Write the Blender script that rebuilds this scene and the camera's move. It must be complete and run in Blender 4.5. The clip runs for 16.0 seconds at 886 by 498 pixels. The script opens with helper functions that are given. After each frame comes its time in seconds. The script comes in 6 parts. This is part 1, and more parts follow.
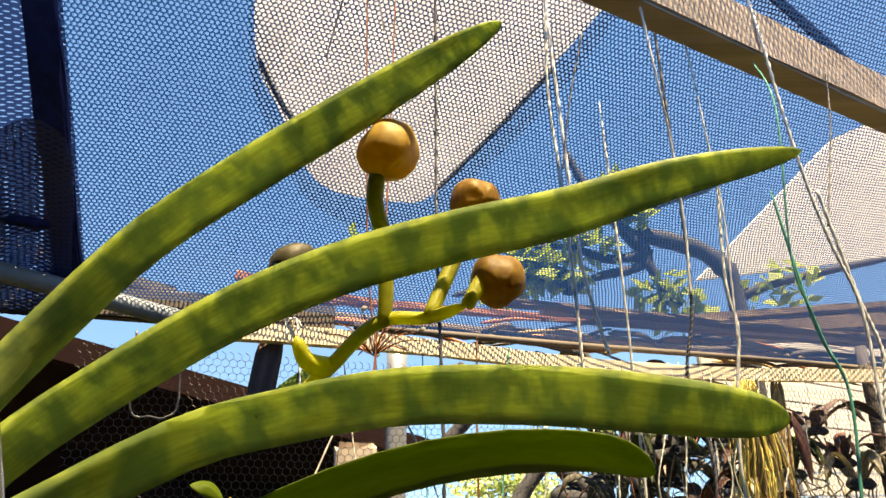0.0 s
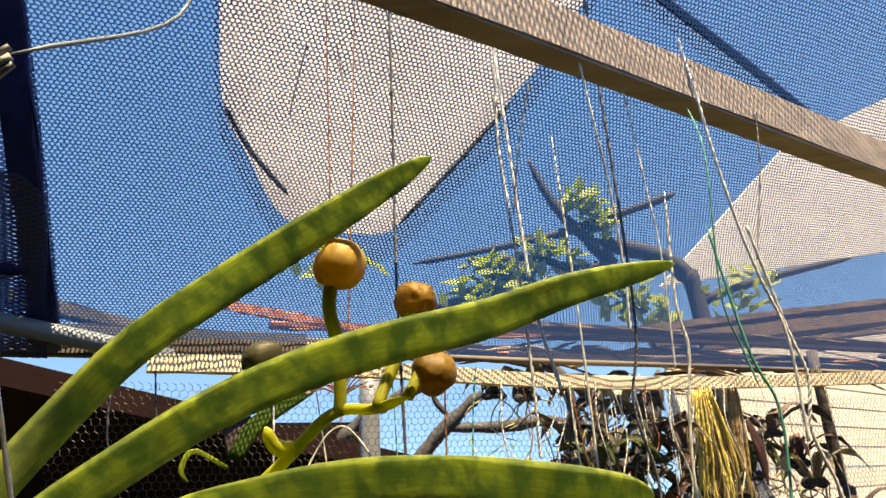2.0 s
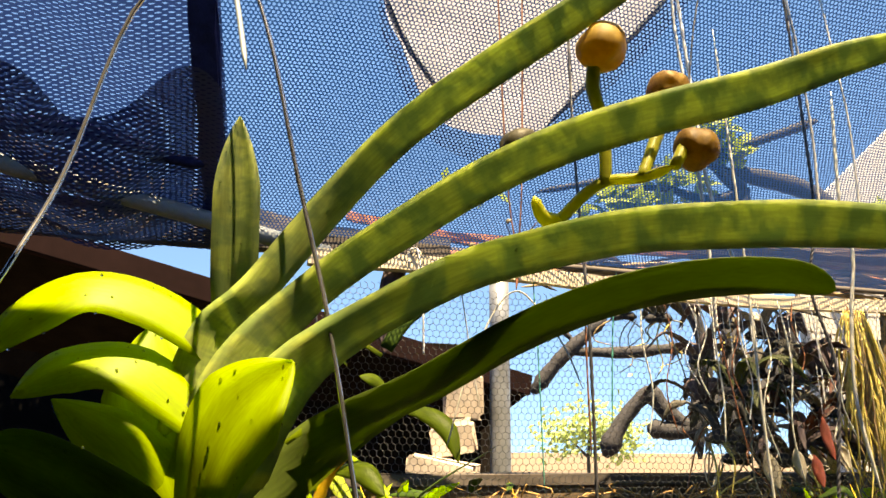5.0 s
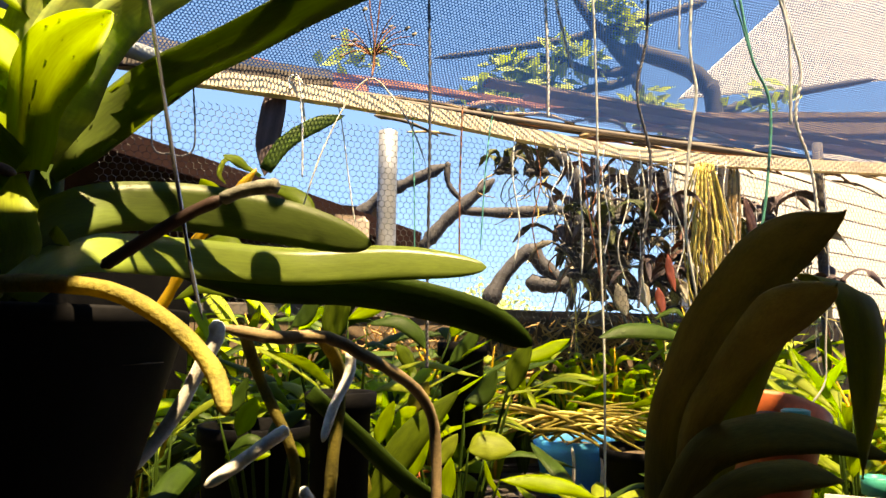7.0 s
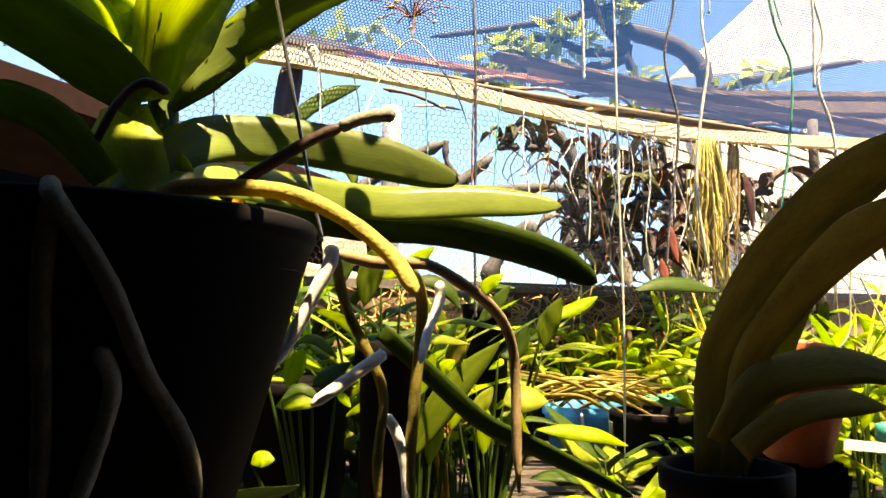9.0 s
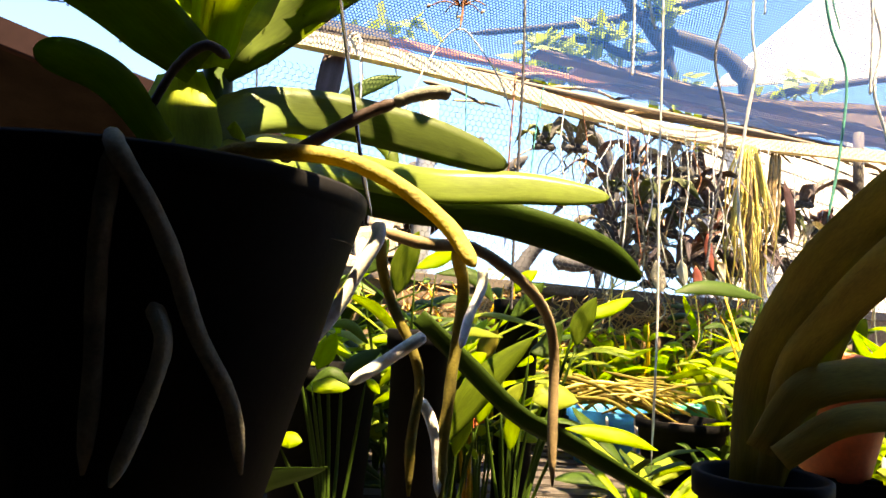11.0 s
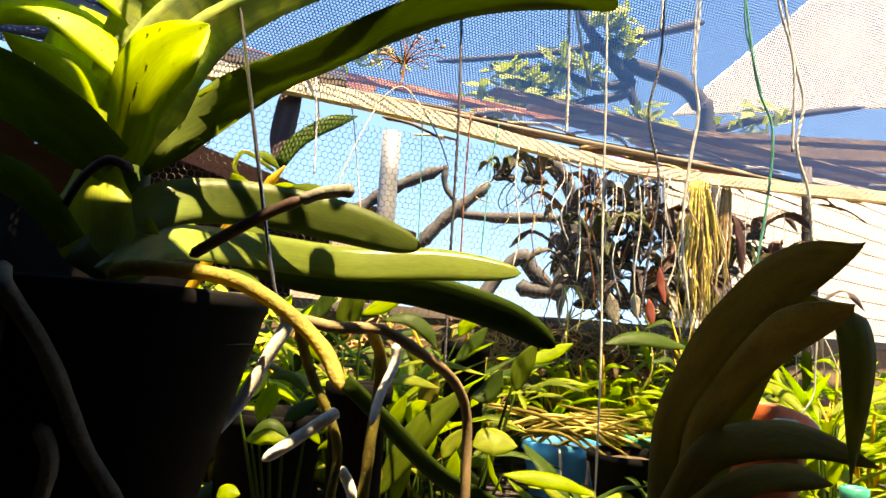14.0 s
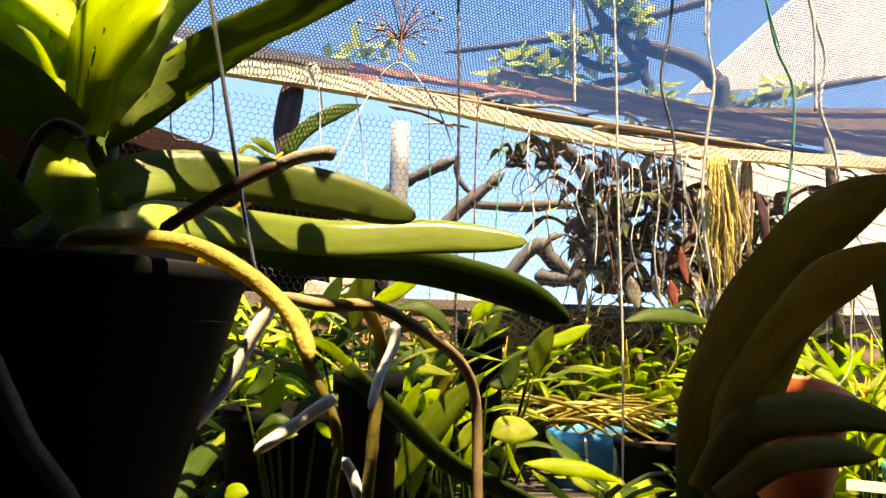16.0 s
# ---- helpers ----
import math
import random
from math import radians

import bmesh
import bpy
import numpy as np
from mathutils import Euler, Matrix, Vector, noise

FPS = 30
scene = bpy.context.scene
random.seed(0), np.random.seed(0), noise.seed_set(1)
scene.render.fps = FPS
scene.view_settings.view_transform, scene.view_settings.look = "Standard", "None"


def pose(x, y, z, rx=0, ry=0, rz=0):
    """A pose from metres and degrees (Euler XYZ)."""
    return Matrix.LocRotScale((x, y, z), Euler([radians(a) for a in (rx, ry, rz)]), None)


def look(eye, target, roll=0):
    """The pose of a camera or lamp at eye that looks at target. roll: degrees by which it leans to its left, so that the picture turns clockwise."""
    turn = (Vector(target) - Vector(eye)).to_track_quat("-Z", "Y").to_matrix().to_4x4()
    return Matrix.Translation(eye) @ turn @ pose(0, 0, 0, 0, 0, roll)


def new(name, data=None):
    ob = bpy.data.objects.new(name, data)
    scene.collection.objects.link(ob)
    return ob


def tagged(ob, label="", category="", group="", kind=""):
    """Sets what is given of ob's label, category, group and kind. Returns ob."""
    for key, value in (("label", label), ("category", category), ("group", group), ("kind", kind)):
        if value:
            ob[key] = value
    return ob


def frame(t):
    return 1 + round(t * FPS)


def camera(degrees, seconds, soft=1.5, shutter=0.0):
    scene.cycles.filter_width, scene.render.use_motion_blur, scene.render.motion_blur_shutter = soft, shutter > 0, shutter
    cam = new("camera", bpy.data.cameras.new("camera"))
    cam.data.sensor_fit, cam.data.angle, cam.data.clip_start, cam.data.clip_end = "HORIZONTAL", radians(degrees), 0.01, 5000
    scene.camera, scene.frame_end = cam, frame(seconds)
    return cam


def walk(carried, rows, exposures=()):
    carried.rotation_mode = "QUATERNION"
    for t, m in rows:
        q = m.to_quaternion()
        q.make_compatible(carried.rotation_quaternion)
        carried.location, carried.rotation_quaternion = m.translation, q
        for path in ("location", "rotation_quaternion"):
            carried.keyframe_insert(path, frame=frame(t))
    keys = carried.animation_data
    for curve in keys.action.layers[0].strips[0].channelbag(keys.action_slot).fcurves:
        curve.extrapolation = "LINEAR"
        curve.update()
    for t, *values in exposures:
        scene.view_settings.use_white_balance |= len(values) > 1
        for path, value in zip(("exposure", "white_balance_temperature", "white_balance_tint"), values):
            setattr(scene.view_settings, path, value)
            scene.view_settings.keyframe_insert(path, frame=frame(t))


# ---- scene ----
# ---------- camera ----------
cam = camera(64.0, 16.0, soft=1.55)
EYE, TILT, LEAN = 1.5, 20.0, 1.0
ROWS = [
    (0, 0.0004, -0.0007, -0.0001, -0.01, -0.36, -0.23),
    (0.5, -0.0317, 0.0022, 0.0038, 1.07, 2.27, -0.29),
    (1, -0.0352, -0.0039, 0.0257, 1.04, 2.88, -1.12),
    (1.5, -0.0009, -0.0589, 0.0536, -1.19, -0.71, 0.47),
    (2, 0.0189, -0.0731, 0.0566, -2.24, 0.03, 1.44),
    (2.5, -0.0147, -0.0186, 0.0037, 0.53, -0.51, 0.78),
    (3, -0.0184, -0.0165, -0.0007, 1.35, -0.31, 0.60),
    (5.5, -0.0863, -0.1307, -0.0816, 6.77, -5.94, 0.99),
    (6, -0.0311, -0.1528, -0.1260, 2.57, -8.13, 1.90),
    (6.5, 0.0106, -0.1845, -0.1599, -2.17, -11.40, -1.85),
    (7, 0.0062, -0.2129, -0.1859, -0.72, -12.99, -1.85),
    (7.5, -0.0078, -0.1976, -0.1734, 2.19, -13.19, -1.21),
    (8, -0.0418, -0.2192, -0.1970, 2.04, -13.93, -0.66),
    (8.5, -0.0701, -0.2481, -0.2126, -2.20, -14.08, -1.39),
    (11, -0.0987, -0.2475, -0.2395, 0.56, -14.34, -4.51),
    (11.5, -0.0683, -0.2306, -0.2422, 1.23, -14.27, -3.88),
    (12, -0.0596, -0.2406, -0.2199, 0.24, -13.51, -4.03),
    (12.5, -0.0674, -0.2550, -0.1868, -0.39, -13.34, -5.46),
    (13, -0.0581, -0.2632, -0.1800, -1.06, -13.00, -5.21),
    (13.5, -0.0584, -0.2662, -0.1772, -0.99, -12.95, -5.21),
    (14, -0.0497, -0.2645, -0.1737, -1.39, -12.89, -5.11),
    (14.5, -0.0519, -0.2538, -0.1820, -1.36, -12.80, -4.98),
    (15, -0.0610, -0.2437, -0.1758, -0.67, -11.79, -2.69),
    (15.5, -0.0662, -0.2158, -0.1956, 0.71, -12.42, -3.50),
    (16, -0.0286, -0.2225, -0.2063, -0.45, -13.20, -2.23),
]
BASE = pose(0, 0, EYE, TILT, LEAN, 0)
walk(cam, [(t, BASE @ pose(x, y, z, 90 + pitch, roll, yaw)) for t, x, y, z, yaw, pitch, roll in ROWS],
     exposures=[(0.0, 2.89, 10300, 9.5), (1.0, 2.81, 10200, 9.5), (2.0, 2.73, 10200, 9.5), (3.0, 2.77, 10200, 9.5), (5.5, 2.98, 10750, 11.5), (7.0, 3.17, 11000, 13), (8.5, 3.64, 11350, 13.5), (11.0, 4.11, 10350, 13.5), (12.5, 3.71, 10750, 13.5), (14.0, 3.51, 11350, 13.5), (16.0, 3.44, 11350, 13.5)])

# ---------- daylight ----------
SUN = Vector((0.16, -0.26, 0.95)).normalized()
world = bpy.data.worlds.new("sky")
scene.world = world
world.use_nodes = True
wn = world.node_tree
sky = wn.nodes.new("ShaderNodeTexSky")
sky.sky_type, sky.sun_disc = "NISHITA", False
sky.air_density, sky.dust_density, sky.ozone_density, sky.altitude = 1.0, 0.05, 3.0, 2400
sky.texture_mapping.translation = (0, 0, 0.2)
sky.sun_elevation = math.asin(SUN.z)
sky.sun_rotation = math.atan2(SUN.x, SUN.y)
wn.nodes["Background"].inputs[1].default_value = 0.071
deep = wn.nodes.new("ShaderNodeHueSaturation")
deep.inputs["Saturation"].default_value = 1.17
wn.links.new(sky.outputs[0], deep.inputs["Color"])
wn.links.new(deep.outputs[0], wn.nodes["Background"].inputs[0])
sun = new("sun", bpy.data.lights.new("sun", "SUN"))
sun.data.energy, sun.data.angle, sun.data.color = 4.2, radians(0.5), (1.0, 0.91, 0.74)
sun.matrix_world = look(SUN * 20, (0, 0, 0))


# ---------- materials ----------
def links(m):
    return m.node_tree.nodes, m.node_tree.links


def mat(name, color, rough=0.6, metal=0.0, var=0.3, scale=20.0, bump=0.15, spec=0.5, trans=0.0, tint=None,
        stretch=(1, 1, 1), speck=None, shift=0.12, glow=(1.6, 1.6, 0.55), coord="Object", shadow_bands=0.0):
    """A surface with coarse and fine variation, relief and, for leaves, light that shines through and painted shadow
    bands.
    """
    m = bpy.data.materials.new(name)
    m.use_nodes = True
    n, l = links(m)
    b, out = n["Principled BSDF"], n["Material Output"]
    b.inputs["Roughness"].default_value, b.inputs["Metallic"].default_value = rough, metal
    b.inputs["Specular IOR Level"].default_value = spec
    tc, mp = n.new("ShaderNodeTexCoord"), n.new("ShaderNodeMapping")
    mp.inputs["Scale"].default_value = stretch
    l.new(tc.outputs[coord], mp.inputs[0])
    big, fine, info = n.new("ShaderNodeTexNoise"), n.new("ShaderNodeTexNoise"), n.new("ShaderNodeObjectInfo")
    for t, s, d in ((big, scale, 3), (fine, scale * 9, 4)):
        t.inputs["Scale"].default_value, t.inputs["Detail"].default_value = s, d
        l.new(mp.outputs[0], t.inputs["Vector"])
    dark = tuple(c * (1 - var) for c in color)
    light = tint or tuple(min(1.0, c * (1 + var)) for c in color)
    r = n.new("ShaderNodeValToRGB")
    r.color_ramp.elements[0].position, r.color_ramp.elements[1].position = 0.3, 0.7
    r.color_ramp.elements[0].color, r.color_ramp.elements[1].color = (*dark, 1), (*light, 1)
    mixf = n.new("ShaderNodeMix")
    mixf.inputs[0].default_value = 0.35
    l.new(big.outputs[0], mixf.inputs[2])
    l.new(fine.outputs[0], mixf.inputs[3])
    l.new(mixf.outputs[0], r.inputs[0])
    hs = n.new("ShaderNodeHueSaturation")
    hv = n.new("ShaderNodeMapRange")
    hv.inputs[3].default_value, hv.inputs[4].default_value = 1 - shift, 1 + shift
    l.new(info.outputs["Random"], hv.inputs[0])
    l.new(hv.outputs[0], hs.inputs["Value"])
    l.new(r.outputs[0], hs.inputs["Color"])
    col = hs.outputs[0]
    # blotchy dark bands painted as the shadows of net and wires
    if shadow_bands:
        bn, bm_, br, bx = n.new("ShaderNodeTexNoise"), n.new("ShaderNodeMapping"), n.new("ShaderNodeMapRange"), n.new("ShaderNodeMix")
        bm_.inputs["Scale"].default_value = (80, 45, 1)
        bn.inputs["Scale"].default_value, bn.inputs["Detail"].default_value = 1.0, 4.0
        l.new(tc.outputs["UV"], bm_.inputs[0])
        l.new(bm_.outputs[0], bn.inputs["Vector"])
        br.inputs[1].default_value, br.inputs[2].default_value, br.inputs[3].default_value, br.inputs[4].default_value = 0.42, 0.58, 0.0, shadow_bands
        l.new(bn.outputs[0], br.inputs[0])
        bx.data_type = "RGBA"
        bx.inputs[7].default_value = (color[0] * 0.35, color[1] * 0.5, color[2] * 0.75, 1)
        l.new(br.outputs[0], bx.inputs[0])
        l.new(col, bx.inputs[6])
        col = bx.outputs[2]
    if speck:
        v = n.new("ShaderNodeTexVoronoi")
        v.inputs["Scale"].default_value = scale * 6
        l.new(mp.outputs[0], v.inputs["Vector"])
        lt = n.new("ShaderNodeMath")
        lt.operation = "LESS_THAN"
        lt.inputs[1].default_value = 0.16
        l.new(v.outputs["Distance"], lt.inputs[0])
        mx = n.new("ShaderNodeMix")
        mx.data_type = "RGBA"
        mx.inputs[7].default_value = (*speck, 1)
        l.new(lt.outputs[0], mx.inputs[0])
        l.new(col, mx.inputs[6])
        col = mx.outputs[2]
    l.new(col, b.inputs["Base Color"])
    if bump:
        bp = n.new("ShaderNodeBump")
        bp.inputs["Strength"].default_value, bp.inputs["Distance"].default_value = bump, 0.004
        l.new(mixf.outputs[0], bp.inputs["Height"])
        l.new(bp.outputs[0], b.inputs["Normal"])
    if trans:
        tr, mx = n.new("ShaderNodeBsdfTranslucent"), n.new("ShaderNodeMixShader")
        g = n.new("ShaderNodeMix")
        g.data_type, g.blend_type = "RGBA", "MULTIPLY"
        g.inputs[0].default_value = 1.0
        g.inputs[7].default_value = (*glow, 1)
        l.new(col, g.inputs[6])
        l.new(g.outputs[2], tr.inputs[0])
        mx.inputs[0].default_value = trans
        l.new(b.outputs[0], mx.inputs[1])
        l.new(tr.outputs[0], mx.inputs[2])
        l.new(mx.outputs[0], out.inputs[0])
    return m


def net_material(name, color, cell, strand, squeeze=(1.0, 1.0), rough=0.45, through_light=0.25, loop=0.07):
    """Knitted plastic net: uneven six-sided openings of the given width between strands, with a zigzag yarn across them."""
    m = bpy.data.materials.new(name)
    m.use_nodes = True
    n, l = links(m)
    b, out = n["Principled BSDF"], n["Material Output"]

    def math_node(op, a, c=0.0):
        k = n.new("ShaderNodeMath")
        k.operation = op
        for i, v in enumerate((a, c)):
            if isinstance(v, (int, float)):
                k.inputs[i].default_value = v
            else:
                l.new(v, k.inputs[i])
        return k.outputs[0]

    tc, mp, sep = n.new("ShaderNodeTexCoord"), n.new("ShaderNodeMapping"), n.new("ShaderNodeSeparateXYZ")
    wob, add = n.new("ShaderNodeTexNoise"), n.new("ShaderNodeVectorMath")
    wob.inputs["Scale"].default_value = 7.0
    sc = n.new("ShaderNodeVectorMath")
    sc.operation = "SCALE"
    sc.inputs["Scale"].default_value = 0.012
    l.new(tc.outputs["UV"], wob.inputs["Vector"])
    l.new(wob.outputs["Color"], sc.inputs[0])
    l.new(tc.outputs["UV"], add.inputs[0])
    l.new(sc.outputs[0], add.inputs[1])
    mp.inputs["Scale"].default_value = (squeeze[0] / cell, squeeze[1] / cell, 1)
    l.new(add.outputs[0], mp.inputs[0])
    l.new(mp.outputs[0], sep.inputs[0])
    x, y = sep.outputs[0], sep.outputs[1]

    def hexes(ox, oy):
        gx = math_node("SUBTRACT", math_node("FLOORED_MODULO", math_node("ADD", x, ox), 1.0), 0.5)
        gy = math_node("SUBTRACT", math_node("FLOORED_MODULO", math_node("ADD", y, oy), 1.732), 0.866)
        ax, ay = math_node("ABSOLUTE", gx), math_node("ABSOLUTE", gy)
        return math_node("MAXIMUM", math_node("ADD", math_node("MULTIPLY", ax, 0.5), math_node("MULTIPLY", ay, 0.866)), ax)

    d = math_node("MINIMUM", hexes(0, 0), hexes(0.5, 0.866))
    nz = n.new("ShaderNodeTexNoise")
    nz.inputs["Scale"].default_value = 2.2
    l.new(mp.outputs[0], nz.inputs["Vector"])
    edge = math_node("ADD", d, math_node("MULTIPLY", math_node("SUBTRACT", nz.outputs[0], 0.5), 0.42))
    ring = math_node("GREATER_THAN", edge, 0.5 - strand)
    zig = math_node("ABSOLUTE", math_node("SUBTRACT", math_node("FLOORED_MODULO", y, 1.732), 0.866))
    slide = math_node("ADD", math_node("MULTIPLY", zig, 0.62), math_node("MULTIPLY", nz.outputs[0], 0.5))
    yarn = math_node("ABSOLUTE", math_node("SUBTRACT", math_node("FLOORED_MODULO", math_node("ADD", x, slide), 1.0), 0.5))
    solid = math_node("MAXIMUM", ring, math_node("LESS_THAN", yarn, loop))
    b.inputs["Base Color"].default_value = (*color, 1)
    b.inputs["Roughness"].default_value = rough
    tl, tr, mx, mx2 = n.new("ShaderNodeBsdfTranslucent"), n.new("ShaderNodeBsdfTransparent"), n.new("ShaderNodeMixShader"), n.new("ShaderNodeMixShader")
    tl.inputs[0].default_value = (*[min(1, c * 1.2) for c in color], 1)
    mx2.inputs[0].default_value = through_light
    l.new(b.outputs[0], mx2.inputs[1])
    l.new(tl.outputs[0], mx2.inputs[2])
    l.new(solid, mx.inputs[0])
    l.new(tr.outputs[0], mx.inputs[1])
    l.new(mx2.outputs[0], mx.inputs[2])
    l.new(mx.outputs[0], out.inputs[0])
    return m


LEAF_UV = dict(coord="UV", stretch=(1, 6, 1), scale=12)
LEAF = mat("strap_leaf", (0.36, 0.425, 0.13), 0.45, var=0.4, bump=0.15, trans=0.5, shadow_bands=0.65, glow=(1.6, 1.6, 1.9), **LEAF_UV)
LEAF_MID = mat("plain_leaf", (0.26, 0.32, 0.04), 0.52, var=0.35, bump=0.15, trans=0.55, spec=0.22, **LEAF_UV)
LEAF_FULL = mat("full_green_leaf", (0.12, 0.18, 0.018), 0.45, var=0.35, bump=0.15, trans=0.58, spec=0.18, **LEAF_UV)
LEAF_LONG = mat("long_leaf", (0.19, 0.26, 0.055), 0.3, var=0.25, bump=0.12, trans=0.5, spec=0.4, **LEAF_UV)
# darker copy of the strap green, shade put into the colour
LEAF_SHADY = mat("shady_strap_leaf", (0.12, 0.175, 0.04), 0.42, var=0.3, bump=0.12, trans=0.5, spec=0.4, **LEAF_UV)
# deep green with shade put into the colour
LEAF_SHADE_DEEP = mat("shade_deep_leaf", (0.035, 0.070, 0.010), 0.5, spec=0.14, var=0.3, bump=0.12, trans=0.3, **LEAF_UV)
# yellow-green with sunlight put into the colour
LEAF_LIT_LIME = mat("lit_lime_leaf", (0.30, 0.41, 0.012), 0.5, var=0.28, bump=0.12, spec=0.3, trans=0.66, **LEAF_UV)
LEAF_DUSK = mat("thick_dark_leaf", (0.25, 0.195, 0.055), 0.7, var=0.4, bump=0.3, trans=0.3, spec=0.15, **LEAF_UV)
LEAF_OLIVE = mat("olive_leaf", (0.21, 0.19, 0.03), 0.6, var=0.3, bump=0.2, trans=0.5, spec=0.2, **LEAF_UV)
# purple-dark of leaves seen against the light, put into the colour
HANG_DARK = mat("purple_silhouette_leaf", (0.10, 0.075, 0.080), 0.7, var=0.5, bump=0.2, trans=0.25, glow=(1.2, 1.0, 0.9), spec=0.2, **LEAF_UV)
HANG_GREEN = mat("dull_green_leaf", (0.060, 0.075, 0.030), 0.6, var=0.45, bump=0.2, trans=0.3, spec=0.2, **LEAF_UV)
TREE_LEAF = mat("tree_leaf", (0.17, 0.22, 0.015), 0.6, var=0.4, bump=0.1, trans=0.45, scale=14)
# leaf green greyed to stand for haze
HAZE_GREY = mat("haze_grey_leaf", (0.10, 0.095, 0.085), 0.7, var=0.4, bump=0.2, trans=0.45, glow=(1.2, 1.2, 0.9), spec=0.2, **LEAF_UV)
BRONZE = mat("purple_leaf", (0.12, 0.055, 0.05), 0.5, var=0.4, bump=0.2, trans=0.45, **LEAF_UV)
PINK_LEAF = mat("red_leaf", (0.38, 0.10, 0.07), 0.6, var=0.4, bump=0.2, trans=0.45, **LEAF_UV)
DRY = mat("dry_leaf", (0.42, 0.27, 0.12), 0.8, var=0.4, scale=25, bump=0.3, trans=0.25)
CANE = mat("cane", (0.62, 0.40, 0.03), 0.5, var=0.3, scale=40, bump=0.3, trans=0.3)
ROOT_WHITE = mat("root_white", (0.74, 0.74, 0.68), 0.85, var=0.3, scale=60, bump=0.3)
SPIKE = mat("old_spike", (0.030, 0.010, 0.005), 0.7, var=0.5, scale=60, bump=0.4)
# root colour darkened for the shade on the pot's front
ROOT_SHADED = mat("root_shaded", (0.11, 0.10, 0.075), 0.8, var=0.5, scale=50, bump=0.5, spec=0.1)
ROOT_GREY = mat("root_grey", (0.20, 0.20, 0.16), 0.85, var=0.4, scale=50, bump=0.5)
ROOT_YELLOW = mat("root_yellow", (0.20, 0.165, 0.03), 0.85, var=0.45, scale=50, bump=0.8, trans=0.4, glow=(1.3, 1.2, 0.7))
ROOT_TAN = mat("root_tan", (0.26, 0.18, 0.09), 0.8, var=0.4, scale=50, bump=0.3)
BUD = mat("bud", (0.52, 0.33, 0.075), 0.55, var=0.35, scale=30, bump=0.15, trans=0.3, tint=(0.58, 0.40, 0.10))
STALK = mat("stalk", (0.44, 0.45, 0.06), 0.45, var=0.25, scale=30, bump=0.1, trans=0.4)
BLACK_PLASTIC = mat("black_plastic", (0.004, 0.004, 0.0045), 0.7, var=0.4, scale=25, bump=0.1, spec=0.05)
STRAW = mat("straw_root", (0.68, 0.56, 0.17), 0.7, var=0.3, scale=50, bump=0.3, trans=0.2, glow=(1.2, 1.1, 0.7))
# darker copy of the bud colour, with shade painted in
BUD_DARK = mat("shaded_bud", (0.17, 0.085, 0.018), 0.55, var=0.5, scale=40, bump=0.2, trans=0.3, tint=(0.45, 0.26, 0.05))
OLD_BUD = mat("olive_bud", (0.04, 0.035, 0.012), 0.6, var=0.3, scale=30, bump=0.15)
PALE_LEAF = mat("pale_leaf", (0.46, 0.42, 0.34), 0.6, var=0.3, bump=0.15, trans=0.45, glow=(1.1, 1.05, 0.9), **LEAF_UV)
ORANGE_PLASTIC = mat("orange_plastic", (0.62, 0.14, 0.045), 0.5, var=0.25, scale=18, bump=0.08)
BLUE_PLASTIC = mat("blue_plastic", (0.07, 0.52, 0.95), 0.45, var=0.15, scale=18, bump=0.05, trans=0.6, glow=(1, 1, 1))
TEAL_PLASTIC = mat("teal_plastic", (0.02, 0.32, 0.24), 0.4, var=0.25, scale=18, bump=0.05)
BARK = mat("bark_mix", (0.09, 0.06, 0.035), 0.9, var=0.5, scale=40, bump=0.6)
DRIFTWOOD = mat("driftwood", (0.020, 0.020, 0.026), 0.85, var=0.5, scale=18, bump=0.6, stretch=(1, 1, 3))
BEAM = mat("weathered_beam", (0.27, 0.215, 0.19), 0.85, var=0.3, scale=9, bump=0.4, stretch=(0.15, 3, 3))
BATTEN = mat("pale_batten", (0.55, 0.46, 0.34), 0.8, var=0.25, scale=14, bump=0.3, stretch=(0.15, 3, 3))
DARK_WOOD = mat("dark_timber", (0.055, 0.045, 0.04), 0.8, var=0.4, scale=10, bump=0.3, stretch=(0.2, 2, 2))
GREY_PIPE = mat("grey_pipe", (0.13, 0.16, 0.19), 0.5, var=0.2, scale=12, bump=0.05)
POST_METAL = mat("galvanised_post", (0.20, 0.215, 0.235), 0.4, metal=0.5, var=0.25, scale=12, bump=0.1)
GALVANISED = mat("dull_galvanised", (0.04, 0.045, 0.05), 0.7, metal=0.0, var=0.3, scale=60, bump=0.05)
STEEL = mat("steel_wire", (0.66, 0.66, 0.65), 0.4, metal=0.05, var=0.3, scale=60, bump=0.05)
HANGER = mat("hanger_wire", (0.44, 0.45, 0.48), 0.25, metal=0.9, var=0.3, scale=60, bump=0.05)
DARK_WIRE = mat("dark_wire", (0.09, 0.09, 0.10), 0.5, metal=0.3, var=0.4, scale=60, bump=0.05)
RUST_WIRE = mat("rusty_wire", (0.26, 0.10, 0.05), 0.7, metal=0.3, var=0.4, scale=60, bump=0.1)
GREEN_STRING = mat("green_string", (0.05, 0.32, 0.24), 0.7, var=0.3, scale=90, bump=0.2)
PALE_STRING = mat("pale_string", (0.60, 0.58, 0.50), 0.8, var=0.2, scale=90, bump=0.2)
NAVY = mat("navy_cloth", (0.011, 0.019, 0.085), 0.9, var=0.4, scale=40, bump=0.3, spec=0.1)
# timber and fascia colours darkened to near black to stand for shade
SHADE_TIMBER = mat("shade_dark_timber", (0.010, 0.008, 0.007), 0.8, var=0.4, scale=10, bump=0.2, spec=0.0)
